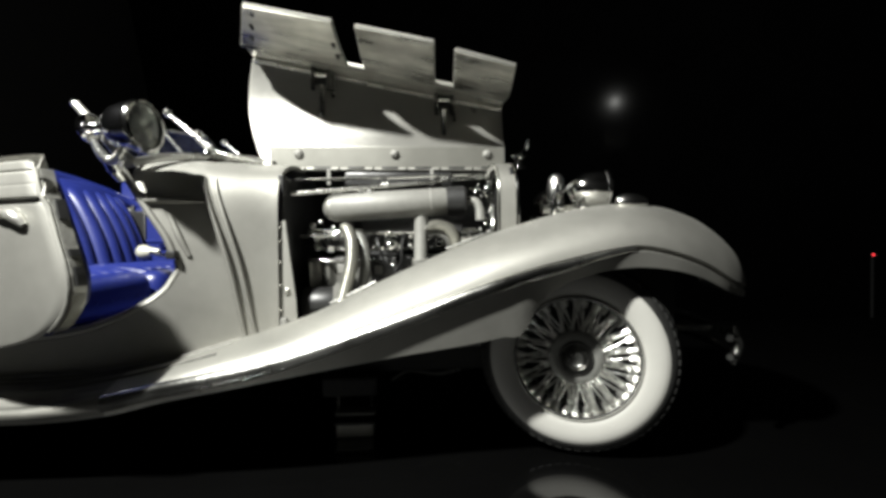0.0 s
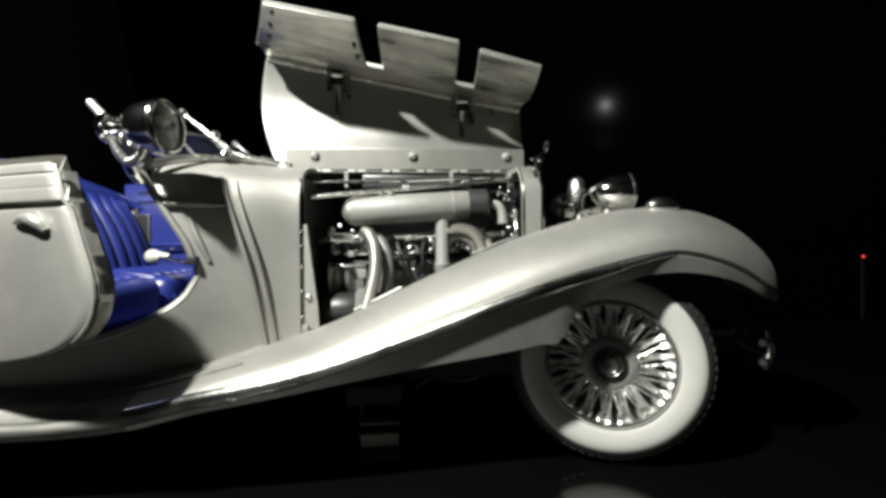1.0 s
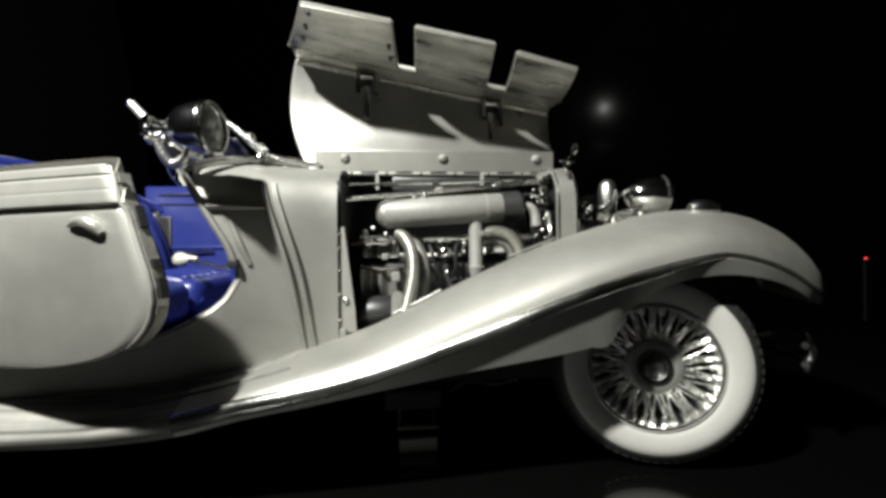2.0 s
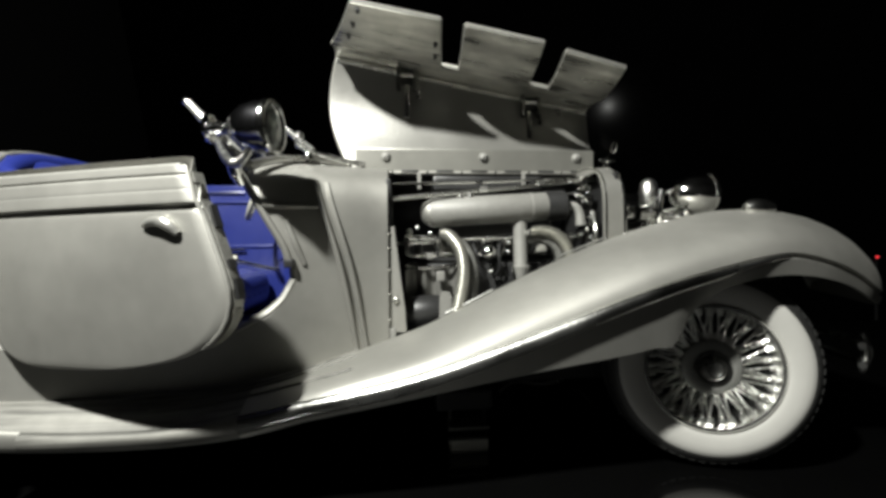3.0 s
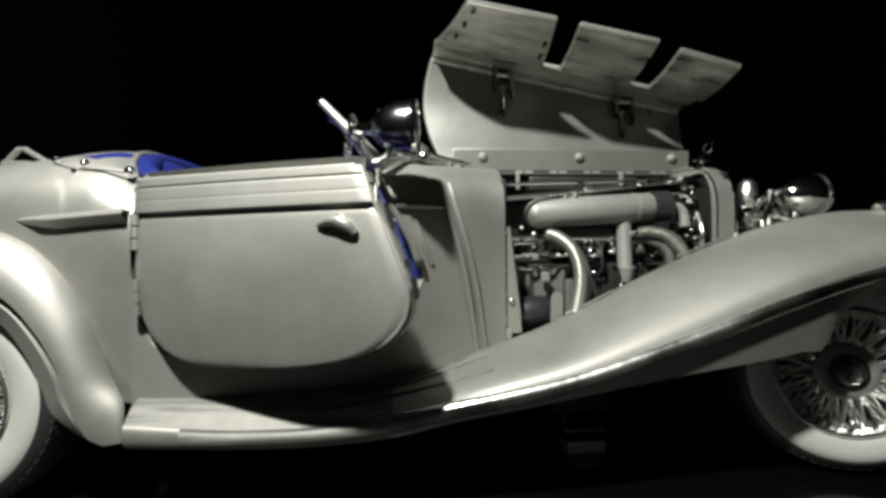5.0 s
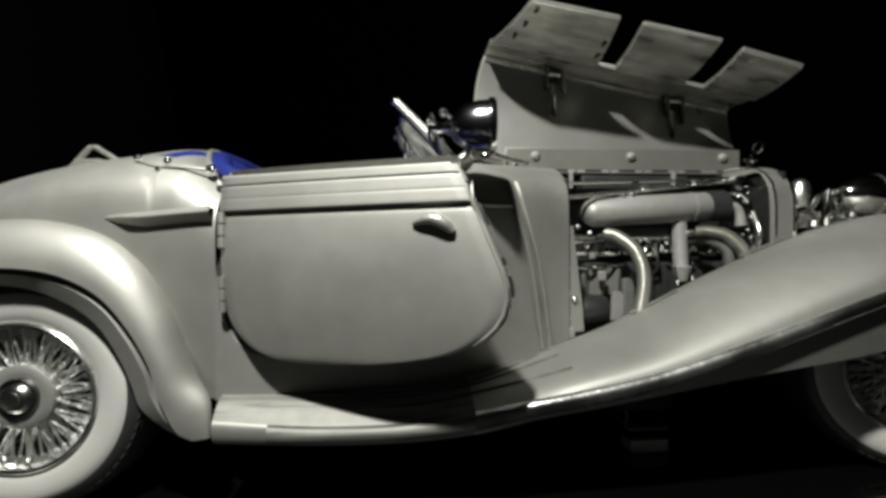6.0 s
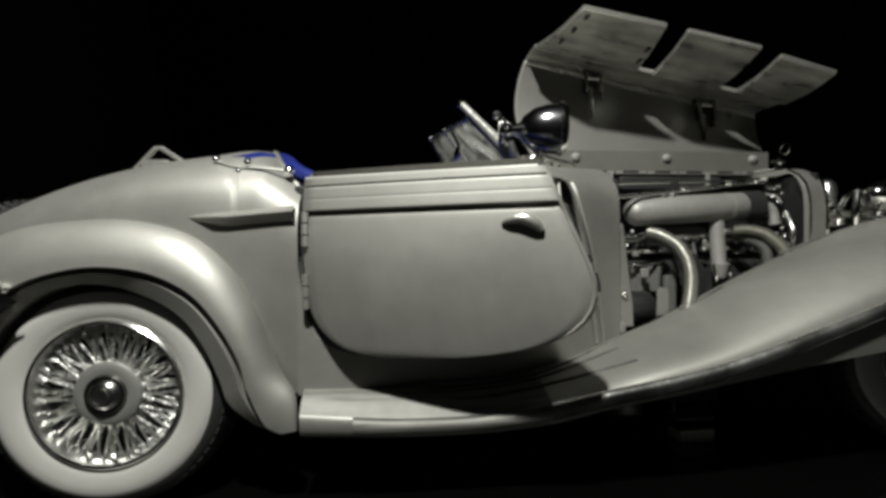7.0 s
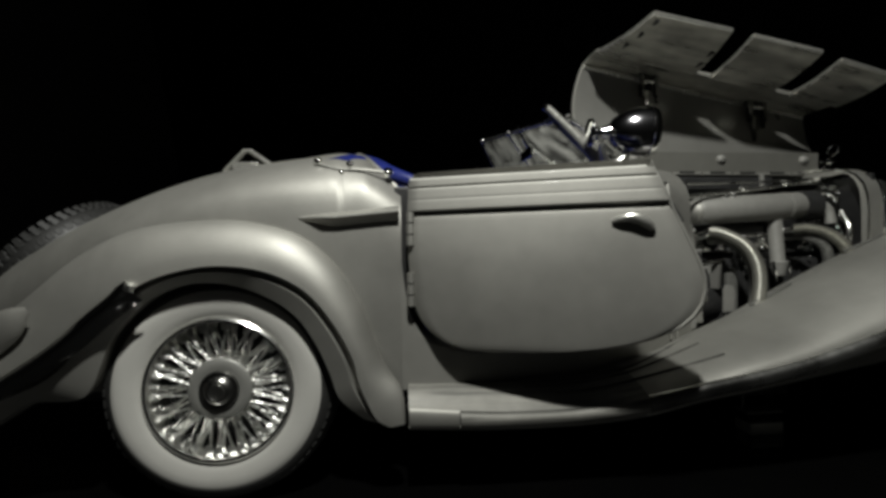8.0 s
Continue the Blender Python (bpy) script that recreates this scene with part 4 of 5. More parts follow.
ring = [(1.2 + 0.3 * math.cos(a), 1.9 * math.sin(a), 80.2 + 1.9 * math.cos(a)) for a in np.linspace(0, 2 * math.pi, 25)]
part("mascot_ring", tube(ring, 0.32, 8), BRIGHT, car, "small chrome ring on a stem")
part("mascot_ring", tube([(-1.2, 0, 77), (0.4, 0, 78.4), (1.0, 0, 79)], 0.5, 8), CHROME, car)

# ---------------------------------------------------------------- lamps, bumper
def round_lamp(name, place, r, length, parent, label, material, turn=0.0):
    """A bowl lamp that faces along x: shell, rim, lens."""
    e = [(-length, 0), (-length * 0.98, r * 0.22), (-length * 0.86, r * 0.55), (-length * 0.6, r * 0.85), (-length * 0.3, r * 0.98), (0, r)]
    m = Matrix.Translation(Vector(place) * MM) @ Matrix.Rotation(radians(turn), 4, "Z")
    shell = part(name, lathe(e + [(0, r * 0.9), (-length * 0.3, r * 0.85), (-length * 0.6, r * 0.7), (-length * 0.8, r * 0.3), (-length * 0.82, 0)], (0, 0, 0), "x", 40), material, parent, label)
    shell.matrix_basis = m
    part("lamp_rim", lathe([(-0.6, r), (-0.4, r * 1.07), (0.3, r * 1.09), (0.9, r * 1.03), (1.0, r * 0.93), (0.2, r * 0.9)], (0, 0, 0), "x", 40), CHROME, shell)
    part("lens", lathe([(0.2, r * 0.93), (0.6, r * 0.8), (1.2, r * 0.4), (1.4, 0), (0.9, 0), (0.7, r * 0.4), (0.1, r * 0.8), (-0.2, r * 0.93)], (0, 0, 0), "x", 40), GLASS, shell, "clear lens")
    return shell


for y in (-19.0, 19.0):
    round_lamp("headlamp", (18.0, y, 62.8), 5.7, 10.0, car, "chrome bowl headlamp", CHROME)
    part("lamp_stay", tube([(12.5, y, 58), (12, y * 0.98, 55.5), (10, y * 0.95, 49)], [1.6, 1.2, 1.2], 12, samples=10), CHROME, car)
part("lamp_bar", tube([(9, -24, 55.5), (10, -10, 56.8), (10, 10, 56.8), (9, 24, 55.5)], 0.9, 10, samples=24), CHROME, car)
part("horn", lathe([(0, 1.0), (5, 1.4), (8, 2.2), (10, 3.6), (10.4, 3.6), (10.2, 2.8), (8, 1.6)], (5, -11.5, 58.0), "x", 24), CHROME, car)
part("horn", lathe([(0, 0), (0, 2.2), (2.4, 2.4), (3.2, 1.2)], (2.5, -11.5, 58.0), "x", 20), CHROME, car)
part("lamp_bracket", tube([(4, -20, 52), (3.5, -20.5, 58), (4.4, -20.5, 64)], [0.9, 1.1, 0.6], 10, samples=10), CHROME, car)
part("horn_post", lathe([(54, 2.6), (56, 2.4), (56.6, 1.5), (58.6, 1.6), (60, 2.5), (64.5, 2.8), (67.6, 2.3), (68.8, 1.2), (69.1, 0)], (8.4, -7.5, 0), "z", 24), SPARKLE, car, "upright chrome horn")
part("horn_dome", lathe([(54.6, 3.0), (56.6, 3.0), (58.2, 2.3), (59.2, 1.2), (59.5, 0)], (17.4, -3.0, 0), "z", 24), SPARKLE, car, "small chrome dome")
part("tie_tube", tube([(3, -16, 58), (9, -14, 63.5), (14, -14, 65)], 0.7, 8, samples=12), DULL, car)
# catwalk between wing and radiator
G = [[(x, y, interp(A_Z, x) - 9.5 * (1 - abs(y) / 26.0)) for y in np.linspace(-25.5, 25.5, 16)] for x in np.linspace(-8, 34, 12)]
part("front_apron", sheet(np.array(G, float), 1.0), PAINT, car, "silver apron between the front wings")
# marker lamps on the wings
for sgn in (1, -1):
    prof = [(0, 0), (0.2, 1.4), (1.4, 2.3), (3.6, 2.5), (6.0, 2.3), (8.4, 1.4), (9.2, 0)]
    bm = lathe([(a * 0.85, r * 0.85) for a, r in prof], (12.0, 0, 0), "x", 24)
    for v in bm.verts:
        v.co += Vector((0, -40.5 * sgn, 57.0))
    part("marker_lamp", bm, BRIGHT, car, "small chrome marker lamp")
bar = [(36.5, -45.5, 0), (39.0, -43.6, 0), (41.4, -40, 0), (44, -28, 0), (45.5, -10, 0), (45.5, 10, 0), (44, 28, 0), (41.4, 40, 0), (39.0, 43.6, 0), (36.5, 45.5, 0)]
bumper = part("bumper", tube(np.array(bar) + [0, 0, 25.0], [0.8, 1.4, 1.4, 0.8], 12, samples=60), BRIGHT, car, "chrome twin-bar front bumper")
part("lower_bar", tube(np.array(bar) + [0, 0, 20.6], [0.8, 1.3, 1.3, 0.8], 12, samples=60), BRIGHT, bumper)
for sgn in (-1, 1):
    part("overrider", tube([(39.2, 43.2 * sgn, 18.2), (40.2, 43.4 * sgn, 22.8), (39.2, 43.2 * sgn, 27.6)], [0.6, 1.2, 0.6], 12, samples=10), SPARKLE, bumper)
    part("bumper_arm", tube([(18, 20 * sgn, 24), (32, 26 * sgn, 24), (43.5, 28 * sgn, 24)], 1.0, 8, samples=10), DULL, bumper)
part("steering_rod", tube([(8, -40, 14), (26, -34, 30), (30, -28, 31)], 0.6, 8), DULL, car)

# ---------------------------------------------------------------- windscreen, spotlight
def pane(a, b, c, d, sgn):
    """A framed pane with corners a b c d."""
    P = [np.array(p) * [1, sgn, 1] for p in (a, b, c, d)]
    fr = part("windscreen", tube(np.array(P + [P[0], P[1]]), 0.5, 8), SPARKLE, car, "chrome-framed raked windscreen")
    G = resample([[P[0], (P[0] + P[3]) / 2, P[3]], [(P[0] + P[1]) / 2, sum(P) / 4, (P[2] + P[3]) / 2], [P[1], (P[1] + P[2]) / 2, P[2]]], 6, 8)
    g = part("pane", sheet(G, 0.5), PANE, fr, "thin clear pane")
    g.visible_shadow = False
    part("divider", tube([P[1] + (P[2] - P[1]) * 0.5, P[0] + (P[3] - P[0]) * 0.5], 0.5, 8, samples=6), SPARKLE, fr)
    for k in (0.04, 0.5, 0.96):
        part("frame_knob", lathe([(-0.9, 0.4), (-0.5, 0.9), (0.5, 0.9), (0.9, 0)], P[1] + (P[2] - P[1]) * k, "z", 12), SPARKLE, fr)
    return fr


screen = pane((-101.2, -37.5, 67.2), (-111.4, -36.2, 77.6), (-115.5, 30.0, 89.0), (-101.2, 37.5, 67.2), 1)
part("mirror_arm", tube([(-113.0, -12, 83), (-111.5, -13, 79), (-110.0, -14, 75.5)], 0.5, 8, samples=8), CHROME, car)
part("mirror", block((-111.6, -19, 73.2), (-110.4, -9, 76.2), 0.5), CHROME, car, "small chrome rear-view mirror")
part("post", tube([(-100.4, -38.4, 66.4), (-104.6, -38.2, 71.4), (-109.4, -37.4, 76.6), (-113.2, -36.8, 80.6)], [1.6, 1.3, 1.0, 0.8], 12, samples=24), TRIM, car, "chrome windscreen post")
part("post_tip", lathe([(-1, 0.6), (-0.6, 1.0), (0.4, 1.0), (0.9, 0.5), (1, 0)], (-113.2, -36.6, 80.8), "z", 14), CHROME, car)
part("post", tube([(-100.4, 38.4, 66.4), (-108, 34.4, 77), (-115.5, 30, 89.2)], [1.3, 1.0, 0.8], 10, samples=16), CLIPDARK, car)
part("scuttle_rail", tube([(-100.5, -38.0, 66.6), (-97, -30, 69.6), (-93.6, -14, 72.6), (-92.6, 0, 73.4), (-93.6, 14, 72.6), (-97, 30, 69.6), (-100.5, 38, 66.6)], 1.0, 10, samples=40), SPARKLE, car, "chrome windscreen base rail")
for y0 in (-22, 12):
    part("wiper", tube([(-90, y0, 73.2), (-96, y0 - 0.5, 78.4), (-101.4, y0 + 1, 82.8)], [1.0, 0.7, 0.55], 8, samples=10), SPARKLE, car, "slim chrome wiper")
    part("wiper_tip", lathe([(-1.1, 0.3), (-0.6, 1.0), (0.2, 1.2), (0.9, 0.8), (1.1, 0)], (-101.6, y0 + 1, 83.0), "z", 14), SPARKLE, car)
    part("wiper_joint", lathe([(-1.2, 0.5), (-0.7, 1.2), (0.6, 1.2), (1.2, 0)], (-93.4, y0, 77.2), "z", 14), SPARKLE, car)
    part("wiper_pivot", lathe([(0, 1.3), (1.0, 1.2), (1.8, 0.6), (2, 0)], (-91, y0, 71.6), "z", 14), CHROME, car)
part("scuttle_trim", tube([(-98, -24, 71.0), (-92, -17, 72.4), (-83.5, -8, 73.0)], [0.7, 1.1, 0.8], 10, samples=16), SPARKLE, car, "chrome scuttle trim")
part("scuttle_rod", tube([(-92.5, -20, 75.0), (-86, -17.5, 72.9), (-77.5, -14.5, 71.6)], 0.5, 8, samples=16), CHROME, car)
part("scuttle_rod", tube([(-90.5, -20, 73.2), (-85, -19, 71.8), (-78.5, -17.0, 70.8)], 0.4, 8, samples=16), SPARKLE, car)
for x, y in ((-86, -9), (-82.5, -8), (-79, -5)):
    part("scuttle_stud", lathe([(71, 0.8), (72.4, 0.8), (73.0, 0.9), (73.6, 0.4), (73.7, 0)], (x, y, 0), "z", 12), CHROME, car)

spot = round_lamp("spot_lamp", (-93.6, -44.6, 73.2), 5.2, 8.6, car, "chrome spot lamp beside the windscreen", NIGHT, -8)
part("lamp_back", lathe([(-11.8, 0), (-11.6, 1.2), (-10.8, 1.5), (-9.8, 1.1), (-8.2, 1.6)], (0, 0, 0), "x", 24), CHROME, spot)
part("lamp_mirror", lathe([(-12.6, 0), (-12.7, 2.4), (-12.5, 3.0), (-12.0, 3.1), (-11.6, 2.6), (-11.4, 1.2)], (0, 0, 0), "x", 24), CHROME, spot)
part("lamp_yoke", tube([(-103.9, -44.5, 70.6), (-103.0, -43.8, 68.0), (-101.7, -43.0, 66.2), (-99.2, -43.8, 67.0), (-97.4, -44.5, 69.6)], [0.6, 0.9, 1.1, 0.9, 0.6], 10, samples=20), SPARKLE, car, "chrome fork of the spot lamp")
part("yoke_foot", tube([(-101.7, -42.8, 66.2), (-101.6, -41.0, 64.4), (-101.2, -39.6, 62.6)], [1.2, 1.4, 1.0], 10, samples=10), CHROME, car)
# ---------------------------------------------------------------- cabin
part("cabin_floor", block((-152, -35, 20), (-93.5, 35, 24), 0.6), BLUE, car, "royal blue cabin floor")
far_side = part("cabin_side", block((-152, 37, 22), (-93, 39.5, 73), 0.8), BLUE, car, "royal blue far door lining")
part("door_pull", block((-147, 36.2, 69.2), (-127, 37.2, 70.6), 0.4), BLUE, far_side, "moulded blue door pull")
part("door_pull", block((-145.5, 35.9, 69.7), (-129, 36.4, 70.1), 0.1), BLACK, far_side)
part("pocket_ridge", block((-150, 36.3, 49.0), (-96, 37.2, 50.2), 0.4), BLUE, far_side)
part("pocket_ridge", block((-150, 36.0, 66.0), (-96, 37.2, 66.8), 0.3), BLUE, far_side)
part("window_lever", tube([(-137, 35.6, 47.6), (-127, 35.4, 48.4)], 0.5, 8), CHROME, far_side, "thin chrome lever")
part("lock_recess", block((-153, 35.8, 49.4), (-146.6, 37.2, 64.0), 0.3), BLACK, far_side)
part("lock_plate", block((-152, 35.0, 50.4), (-147.2, 36.4, 62.4), 0.4), STEEL, far_side, "grey metal lock plate")
part("lock_plate", block((-150.6, 34.6, 53.0), (-148.0, 35.4, 55.6), 0.4), BLACK, far_side)
part("kick_panel", block((-94.6, -33, 24), (-92.4, 33, 62), 0.8), BLUE, car, "royal blue footwell panel")
part("dashboard", block((-98, -24, 55), (-93.4, 33, 68.0), 2.0), BLUE, car, "royal blue dashboard")
for y in (-16, -8, 0, 12, 22):
    part("gauge", lathe([(-1.2, 0), (-1.2, 2.4), (-0.4, 2.8), (0, 2.8)], (-98, y, 62), "x", 20), CHROME, car)
part("rear_bulkhead", block((-164, -36, 22), (-158, 36, 66), 1.0), BLACK, car)


for s, (y0, y1) in enumerate(((-35, -1), (1, 35))):
    seat = part("seat", block((-152, y0, 28), (-117, y1, 40.0), 5.5, seg=6), BLUE, car, "royal blue pleated seat")
    for k in range(6):
        y = y0 + 3.5 + k * (y1 - y0 - 7) / 5
        part("pleat", tube([(-149, y, 39.2), (-135, y, 39.6), (-124, y, 38.6), (-119.6, y, 36.0), (-118.0, y, 32.5)], [2.2, 2.4, 2.2, 1.4], 8, samples=12), BLUE, seat)
    back_profile = [(-144.5, 40), (-147.0, 50), (-150, 58), (-153, 63.5), (-156.0, 66.2), (-158.5, 66.0)]
    ctrl = []
    for x, z in back_profile:
        ctrl.append([(x - 4 * abs(v) ** 3, (y0 + y1) / 2 + v * (y1 - y0) / 2, z - 3.0 * abs(v) ** 4 * (z - 38) / 34) for v in np.linspace(-1, 1, 7)])
    bk = part("seat_back", sheet(resample(ctrl, 24, 24), 5.0), BLUE, seat, "royal blue seat back")
    for k in range(6):
        y = y0 + 3.5 + k * (y1 - y0 - 7) / 5
        part("pleat", tube([(x + 4.6 - 3.0 * abs((y - (y0 + y1) / 2) / ((y1 - y0) / 2)) ** 3, y, z - 0.6) for x, z in back_profile], 2.6, 10, samples=16), BLUE, bk)
# blue roll round the rear of the cockpit
roll = np.array([(-138, -40.6, 61.4), (-143, -39.5, 62.6), (-149, -36, 65.0), (-153, -29, 67.6), (-157, -18, 70.0), (-158.5, 0, 71.2)])
roll = np.vstack([roll, (roll * [1, -1, 1])[::-1][1:]])
part("cockpit_roll", tube(roll, [0.9, 1.7, 2.5, 2.9, 3.0, 3.0, 3.0, 2.9, 2.5, 1.7, 0.9], 14, samples=60), BLUE, car, "royal blue padded cockpit roll")
# steering wheel, levers
WHEEL_AT, WHEEL_UP, WHEEL_ACROSS = np.array([-116.0, 14.0, 65.6]), np.array([0.34, 0.0, 0.94]), np.array([-0.27, 0.96, 0.0])
def on_wheel(a, r):
    return WHEEL_AT + r * (math.cos(a) * WHEEL_UP + math.sin(a) * WHEEL_ACROSS)


sw = part("steering_wheel", tube([on_wheel(a, 7.2) for a in np.linspace(0, 2 * math.pi, 41)], 0.8, 10), CREAM, car, "cream steering wheel")
for a in (0.5, 2.6, 4.7):
    part("wheel_spoke", tube([on_wheel(a, 0.5) + [0.4, 0, 0], on_wheel(a, 7.0)], 0.4, 8), CREAM, sw)
part("column", tube([WHEEL_AT, (-98, 17, 58)], 1.0, 10), CHROME, sw)
part("gear_lever", tube([(-104, -3, 42.4), (-113, -0.5, 44.2), (-120, 1.6, 45.5)], [0.5, 0.6, 0.9], 10, samples=10), CHROME, car, "thin chrome gear lever")
part("gear_knob", lathe([(-3.0, 0), (-2.6, 1.4), (-1.6, 2.2), (-0.2, 2.2), (1.6, 1.4), (4.0, 0.9), (4.4, 0)], (-121.6, 2.1, 45.8), "x", 20), CREAM, car, "cream gear knob")

# ---------------------------------------------------------------- spare wheel on the tail
spare = part("spare_wheel", lathe([(-4.6, 15), (-4.8, 17.5), (-4.0, 19.8), (-2, 20.9), (2, 20.9), (4, 19.8), (4.8, 17.5), (4.6, 15)], (0, 0, 0), "z", 60, closed=True), RUBBER, car, "black spare tyre let into the tail")
SPARE = Matrix.Translation(Vector((-246.5, 9, 45.2)) * MM) @ Matrix.Rotation(radians(-48), 4, "Y")
spare.matrix_basis = SPARE
lug = block((-0.9, -0.75, -0.4), (0.9, 0.75, 0.4), 0.1, seg=1)
lug_ob = None
for ring_k, (rad, zz) in enumerate(((20.7, 2.6), (20.7, -0.2), (20.0, 4.2))):
    for k in range(56):
        a = 2 * math.pi * (k + 0.5 * (ring_k % 2)) / 56
        m = Matrix.Rotation(a, 4, "Z") @ Matrix.Translation(Vector((rad, 0, zz)) * MM) @ Matrix.Rotation(radians(90), 4, "Y")
        if lug_ob is None:
            lug_ob = part("tread_block", lug, RUBBER, spare)
            lug_ob.matrix_basis = m
        else:
            again(lug_ob, m)
part("spare_disc", lathe([(-1.0, 15.6), (1.6, 15.4), (2.2, 12.5), (2.0, 6.0), (3.0, 3.6), (3.2, 0)], (0, 0, 0), "z", 40), BRIGHT, spare)

# ---------------------------------------------------------------- under the car
# black plates added behind the wheels to keep the wells dark
part("arch_shade_plate", block((-212, -29, 14), (-152, -27, 56), 0.5), BLACK, car)
part("arch_shade_plate", block((-12, -25.5, 12), (36, -24, 46), 0.5), BLACK, car)
part("chassis", block((-230, -24, 13), (36, 24, 17), 1.0), BLACK, car, "black underside")
# added block, its colour lightened to show in the car's shade
block_thing = tagged(part("support_block", block((-56.6, -30, -1.8), (-47.2, -24.6, 1.4), 0.4), PALE), "small pale grey block on the table under the car", "block")
part("plate", block((-57.2, -30.2, 1.4), (-46.8, -24.4, 1.9), 0.2), DULL, block_thing)
part("drop_rod", tube([(-56.4, -27, 12), (-56.4, -27, 4.0)], 0.45, 8, samples=6), DULL, car)
part("tray", block((-57.0, -29.5, 3.6), (-46.8, -24.6, 4.3), 0.2), STEEL, car)
part("drop_rod", tube([(-47.8, -27, 12), (-47.8, -27, 4.0)], 0.45, 8, samples=6), BLACK, car)
part("silencer", block((-60, -30, 8.6), (-46, -22, 13.4), 0.8), DARK, car, "small dark metal box under the chassis")
part("cross_rod", tube([(-43, -22, 10), (-38, -20, 12), (-30, -19, 10.5), (-22, -18, 12)], 0.9, 8, samples=12), DULL, car)
for x in (0, -183):
    part("axle", tube([(x, -38, 21.3), (x, 38, 21.3)], 1.6, 10), DARK, car)

# ---------------------------------------------------------------- wheels (axis along y, outer face towards minus y)
wheel = part("wheel", lathe([(3.6, 5), (3.6, 12.2), (2.0, 12.2), (1.2, 11.0), (1.2, 5)], (0, 0, 0), "y", 40), BLACK, car, "wire-spoked wheel with whitewall tyre")
part("tyre", lathe([(5.2, 13.4), (5.8, 17.0), (6.8, 18.4), (6.6, 20.8), (5.4, 22.2), (3.0, 22.7), (0.6, 22.75), (-1.6, 22.5), (-3.4, 21.8), (-4.5, 20.8), (-5.1, 19.8), (-5.2, 19.2), (-4.6, 13.4)], (0, 0, 0), "y", 96, closed=True), RUBBER, wheel, "black tyre")
tread = bmesh.new()
for k in range(64):
    a = 2 * math.pi * k / 64
    for y, tw in ((-3.2, 0.3), (-1.1, -0.3), (1.0, 0.3), (3.1, -0.3), (5.1, 0.3)):
        b = block((-0.66, y - 0.85, -0.35), (0.66, y + 0.85, 0.3 if y > -3 else 0.0), 0)
        for v in b.verts:
            v.co = Matrix.Rotation(a + (0.05 if y else 0), 3, "Y") @ (Vector((v.co.x + v.co.y * tw, v.co.y, v.co.z)) + Vector((0, 0, 22.48 - 0.032 * (v.co.y - 1.4) ** 2)))
        vs = [tread.verts.new(v.co) for v in b.verts]
        b.verts.index_update()
        for f in b.faces:
            tread.faces.new([vs[v.index] for v in f.verts])
        b.free()
part("tread", tread, RUBBER, wheel, "black block tread", smooth=False)
part("whitewall", lathe([(-4.4, 13.9), (-4.9, 14.4), (-5.35, 15.8), (-5.6, 17.2), (-5.6, 18.4), (-5.4, 19.1), (-5.1, 19.6), (-4.6, 19.4), (-4.2, 18)], (0, 0, 0), "y", 96, closed=True), WHITEWALL, wheel, "white sidewall")
part("rim", lathe([(-4.4, 14.1), (-5.2, 14.2), (-5.5, 13.85), (-5.3, 13.35), (-4.4, 13.0), (-2.4, 12.6), (0.6, 12.0), (2.4, 12.0), (2.6, 13.6)], (0, 0, 0), "y", 96, closed=True), BRIGHT, wheel, "chrome rim")
part("hub", lathe([(3, 2.5), (0.6, 2.8), (0.4, 5.4), (-3.4, 6.2), (-4.3, 6.1), (-4.6, 5.7), (-4.7, 4.2), (-4.5, 3.6)], (0, 0, 0), "y", 48), HUBGREY, wheel, "grey hub disc")
part("hub_cap", lathe([(-4.0, 3.75), (-4.9, 3.8), (-5.25, 3.6), (-5.2, 3.15), (-5.0, 2.95), (-5.5, 2.7), (-6.0, 2.2), (-6.25, 1.75), (-6.25, 0)], (0, 0, 0), "y", 40), CLIPDARK, wheel, "domed dark chrome hub cap")
part("cap_badge", lathe([(-6.1, 1.65), (-6.4, 1.6), (-6.45, 1.45), (-6.35, 1.3), (-6.35, 0)], (0, 0, 0), "y", 28), DULL, wheel)
nipple = None
kinds = {}
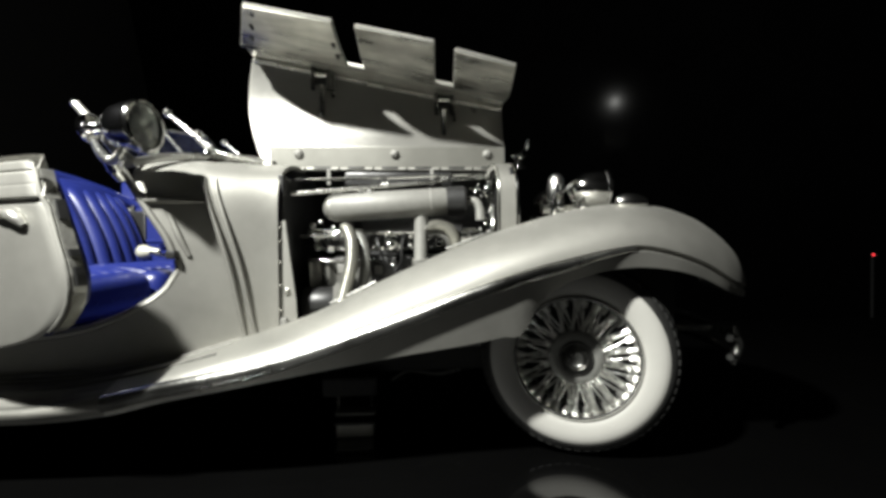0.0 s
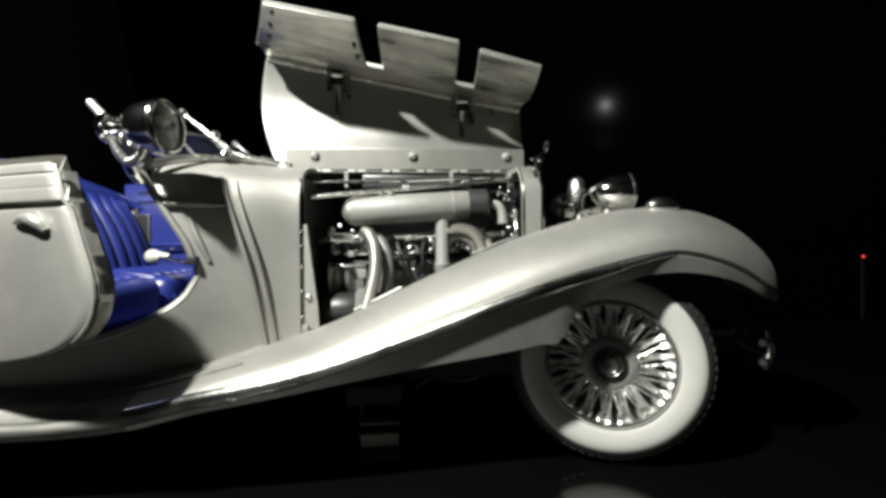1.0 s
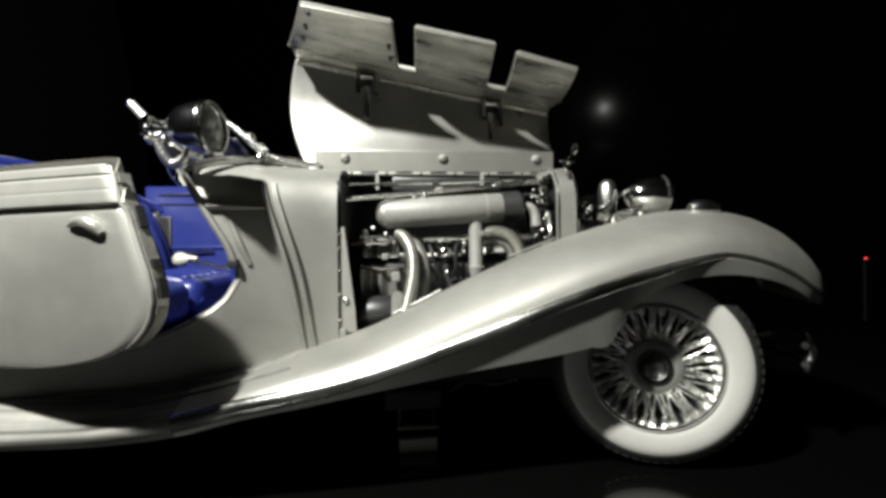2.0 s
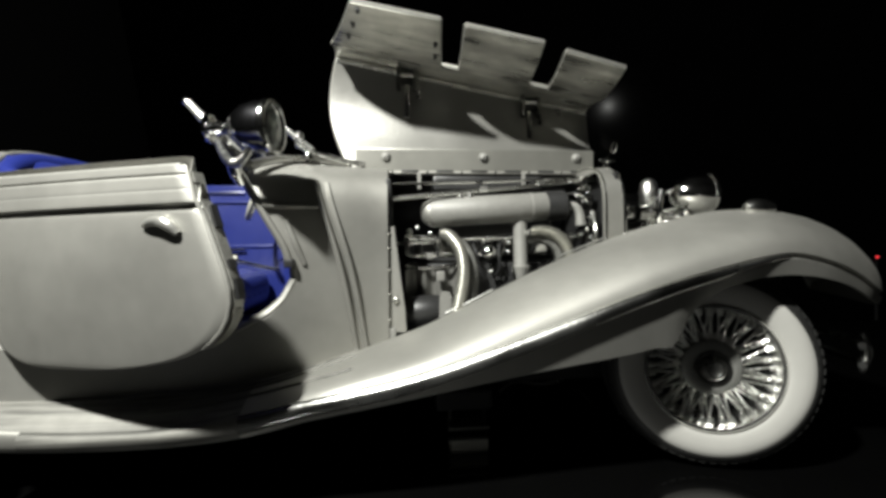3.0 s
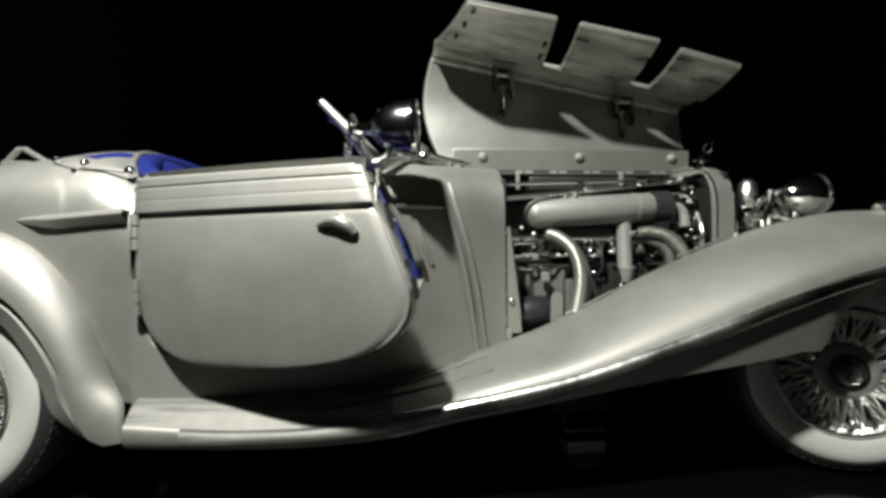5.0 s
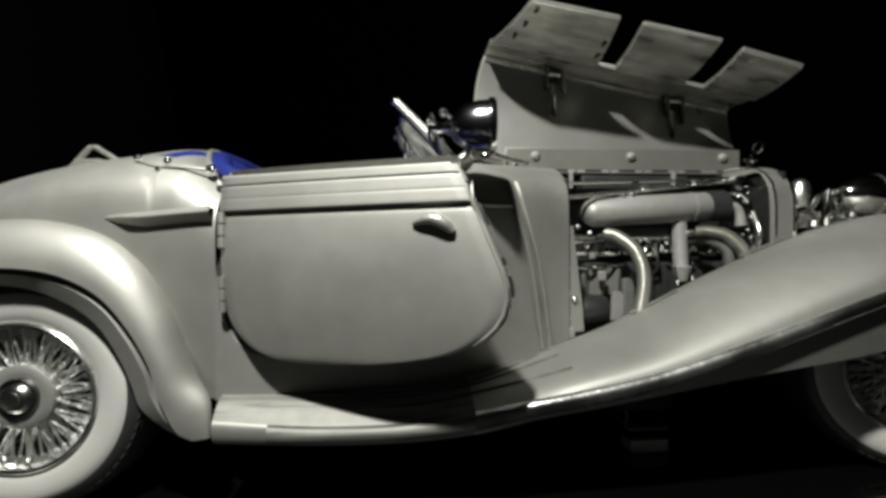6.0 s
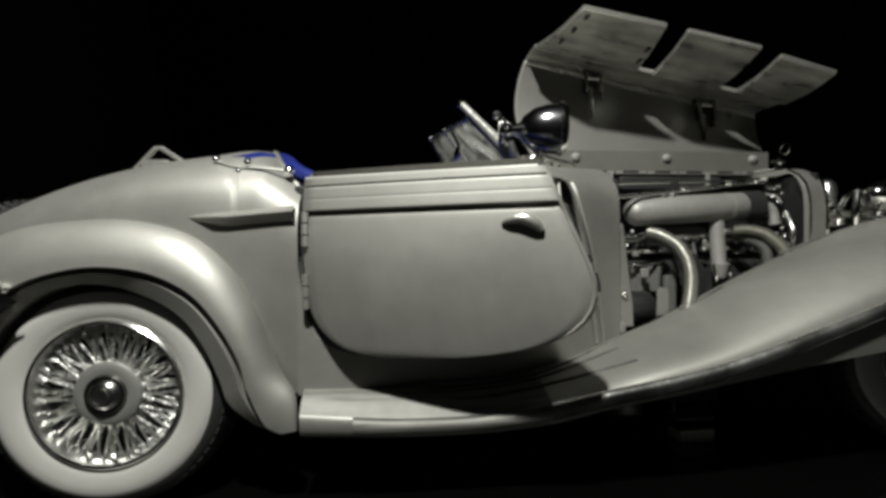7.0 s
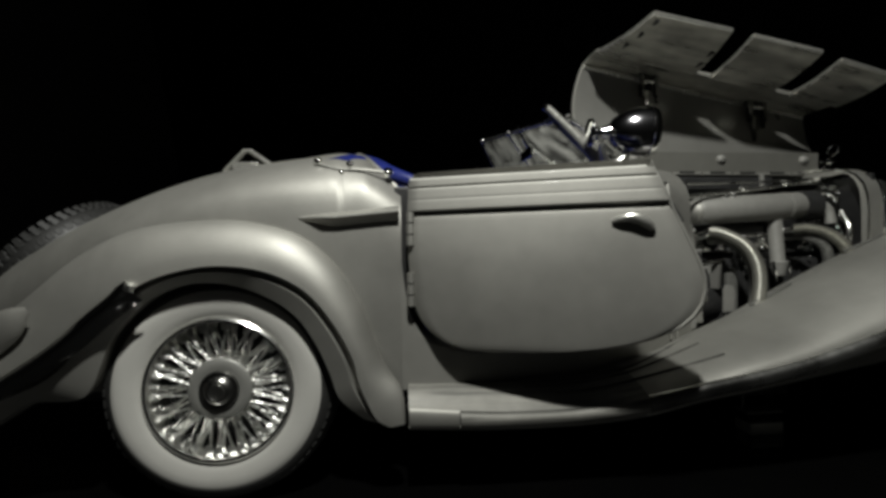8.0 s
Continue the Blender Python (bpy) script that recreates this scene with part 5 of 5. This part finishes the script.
# rows of laced wires: hub radius and depth, rim radius and depth, half spread at hub and at rim (radians)
LAYERS = ((5.9, -3.3, 13.2, -3.4, 0.105, -0.050, 0.30), (5.6, -1.8, 13.0, -1.9, -0.075, 0.090, 0.32), (5.2, 0.2, 12.4, -0.4, 0.14, -0.10, 0.30))
for k in range(36):
    a = 2 * math.pi * k / 36
    for layer, (r0, y0, r1, y1, s0, s1, thick) in enumerate(LAYERS):
        side = 1 if (k + layer) % 2 else -1
        key = (layer, side)
        m = Matrix.Rotation(-a - 0.087 * (layer == 1), 4, "Y")
        if key not in kinds:
            ends = [(r0 * math.cos(side * s0), y0, r0 * math.sin(side * s0)), (r1 * math.cos(side * s1), y1, r1 * math.sin(side * s1))]
            mid = [(p + q) / 2 for p, q in zip(*ends)]
            bm = tube([ends[0], [mid[0], mid[1] - 0.15, mid[2]], ends[1]], [thick * 1.8, thick * 0.75, thick * 0.7, thick * 0.75, thick * 1.9], 6, samples=9)
            kinds[key] = part("spoke", bm, WIRE, wheel)
            kinds[key].matrix_basis = m
        else:
            again(kinds[key], m)
    if nipple is None:
        nipple = part("spoke_nipple", lathe([(11.5, 0), (11.6, 0.42), (12.4, 0.6), (13.2, 0.55), (13.3, 0)], (0, -3.6, 0), "x", 6), WIRE, wheel)
        nipple.matrix_basis = Matrix.Rotation(-a, 4, "Y")
    else:
        again(nipple, Matrix.Rotation(-a, 4, "Y"))
wheel.matrix_basis = Matrix.Translation((0.0018, -0.0406, 0.0213)) @ Matrix.Rotation(radians(-19), 4, "Z")
copy_thing(wheel, Matrix.Translation((-0.1827, -0.0408, 0.0213)) @ Matrix.Rotation(0.4, 4, "Y"))
copy_thing(wheel, Matrix.Translation((0.0, 0.0435, 0.0213)) @ Matrix.Rotation(math.pi, 4, "Z"))
copy_thing(wheel, Matrix.Translation((-0.183, 0.0435, 0.0213)) @ Matrix.Rotation(math.pi, 4, "Z"))

# ---------------------------------------------------------------- red pilot light in the dark behind
pilot = group_empty("pilot_light", (462, 297, -720), "tiny red pilot light on a black stand", "pilot light")
part("stand", tube([(0, 0, 0), (0, 0, 752)], 1.4, 10), ROOM, pilot)
# unseen hood, added to block reflections of the bulb
HOOD = Matrix.Translation((0, -0.001, 0.750)) @ Vector((-0.70, -0.71, 0)).to_track_quat("Z", "Y").to_matrix().to_4x4()
part("hood", lathe([(0, 0), (0, 2.6), (7.0, 2.6), (7.0, 2.2), (0.6, 2.2), (0.6, 0)], (0, 0, 0), "z", 20), ROOM, pilot).matrix_basis = HOOD
part("foot", block((-60, -60, 0), (60, 60, 8), 2.0), ROOM, pilot)
part("bulb", lathe([(0.7, 0), (0.7, 1.3), (1.4, 1.1), (2.0, 0.5), (2.1, 0)], (0, 0, 0), "z", 16), LED, pilot, "red glowing bulb").matrix_basis = HOOD
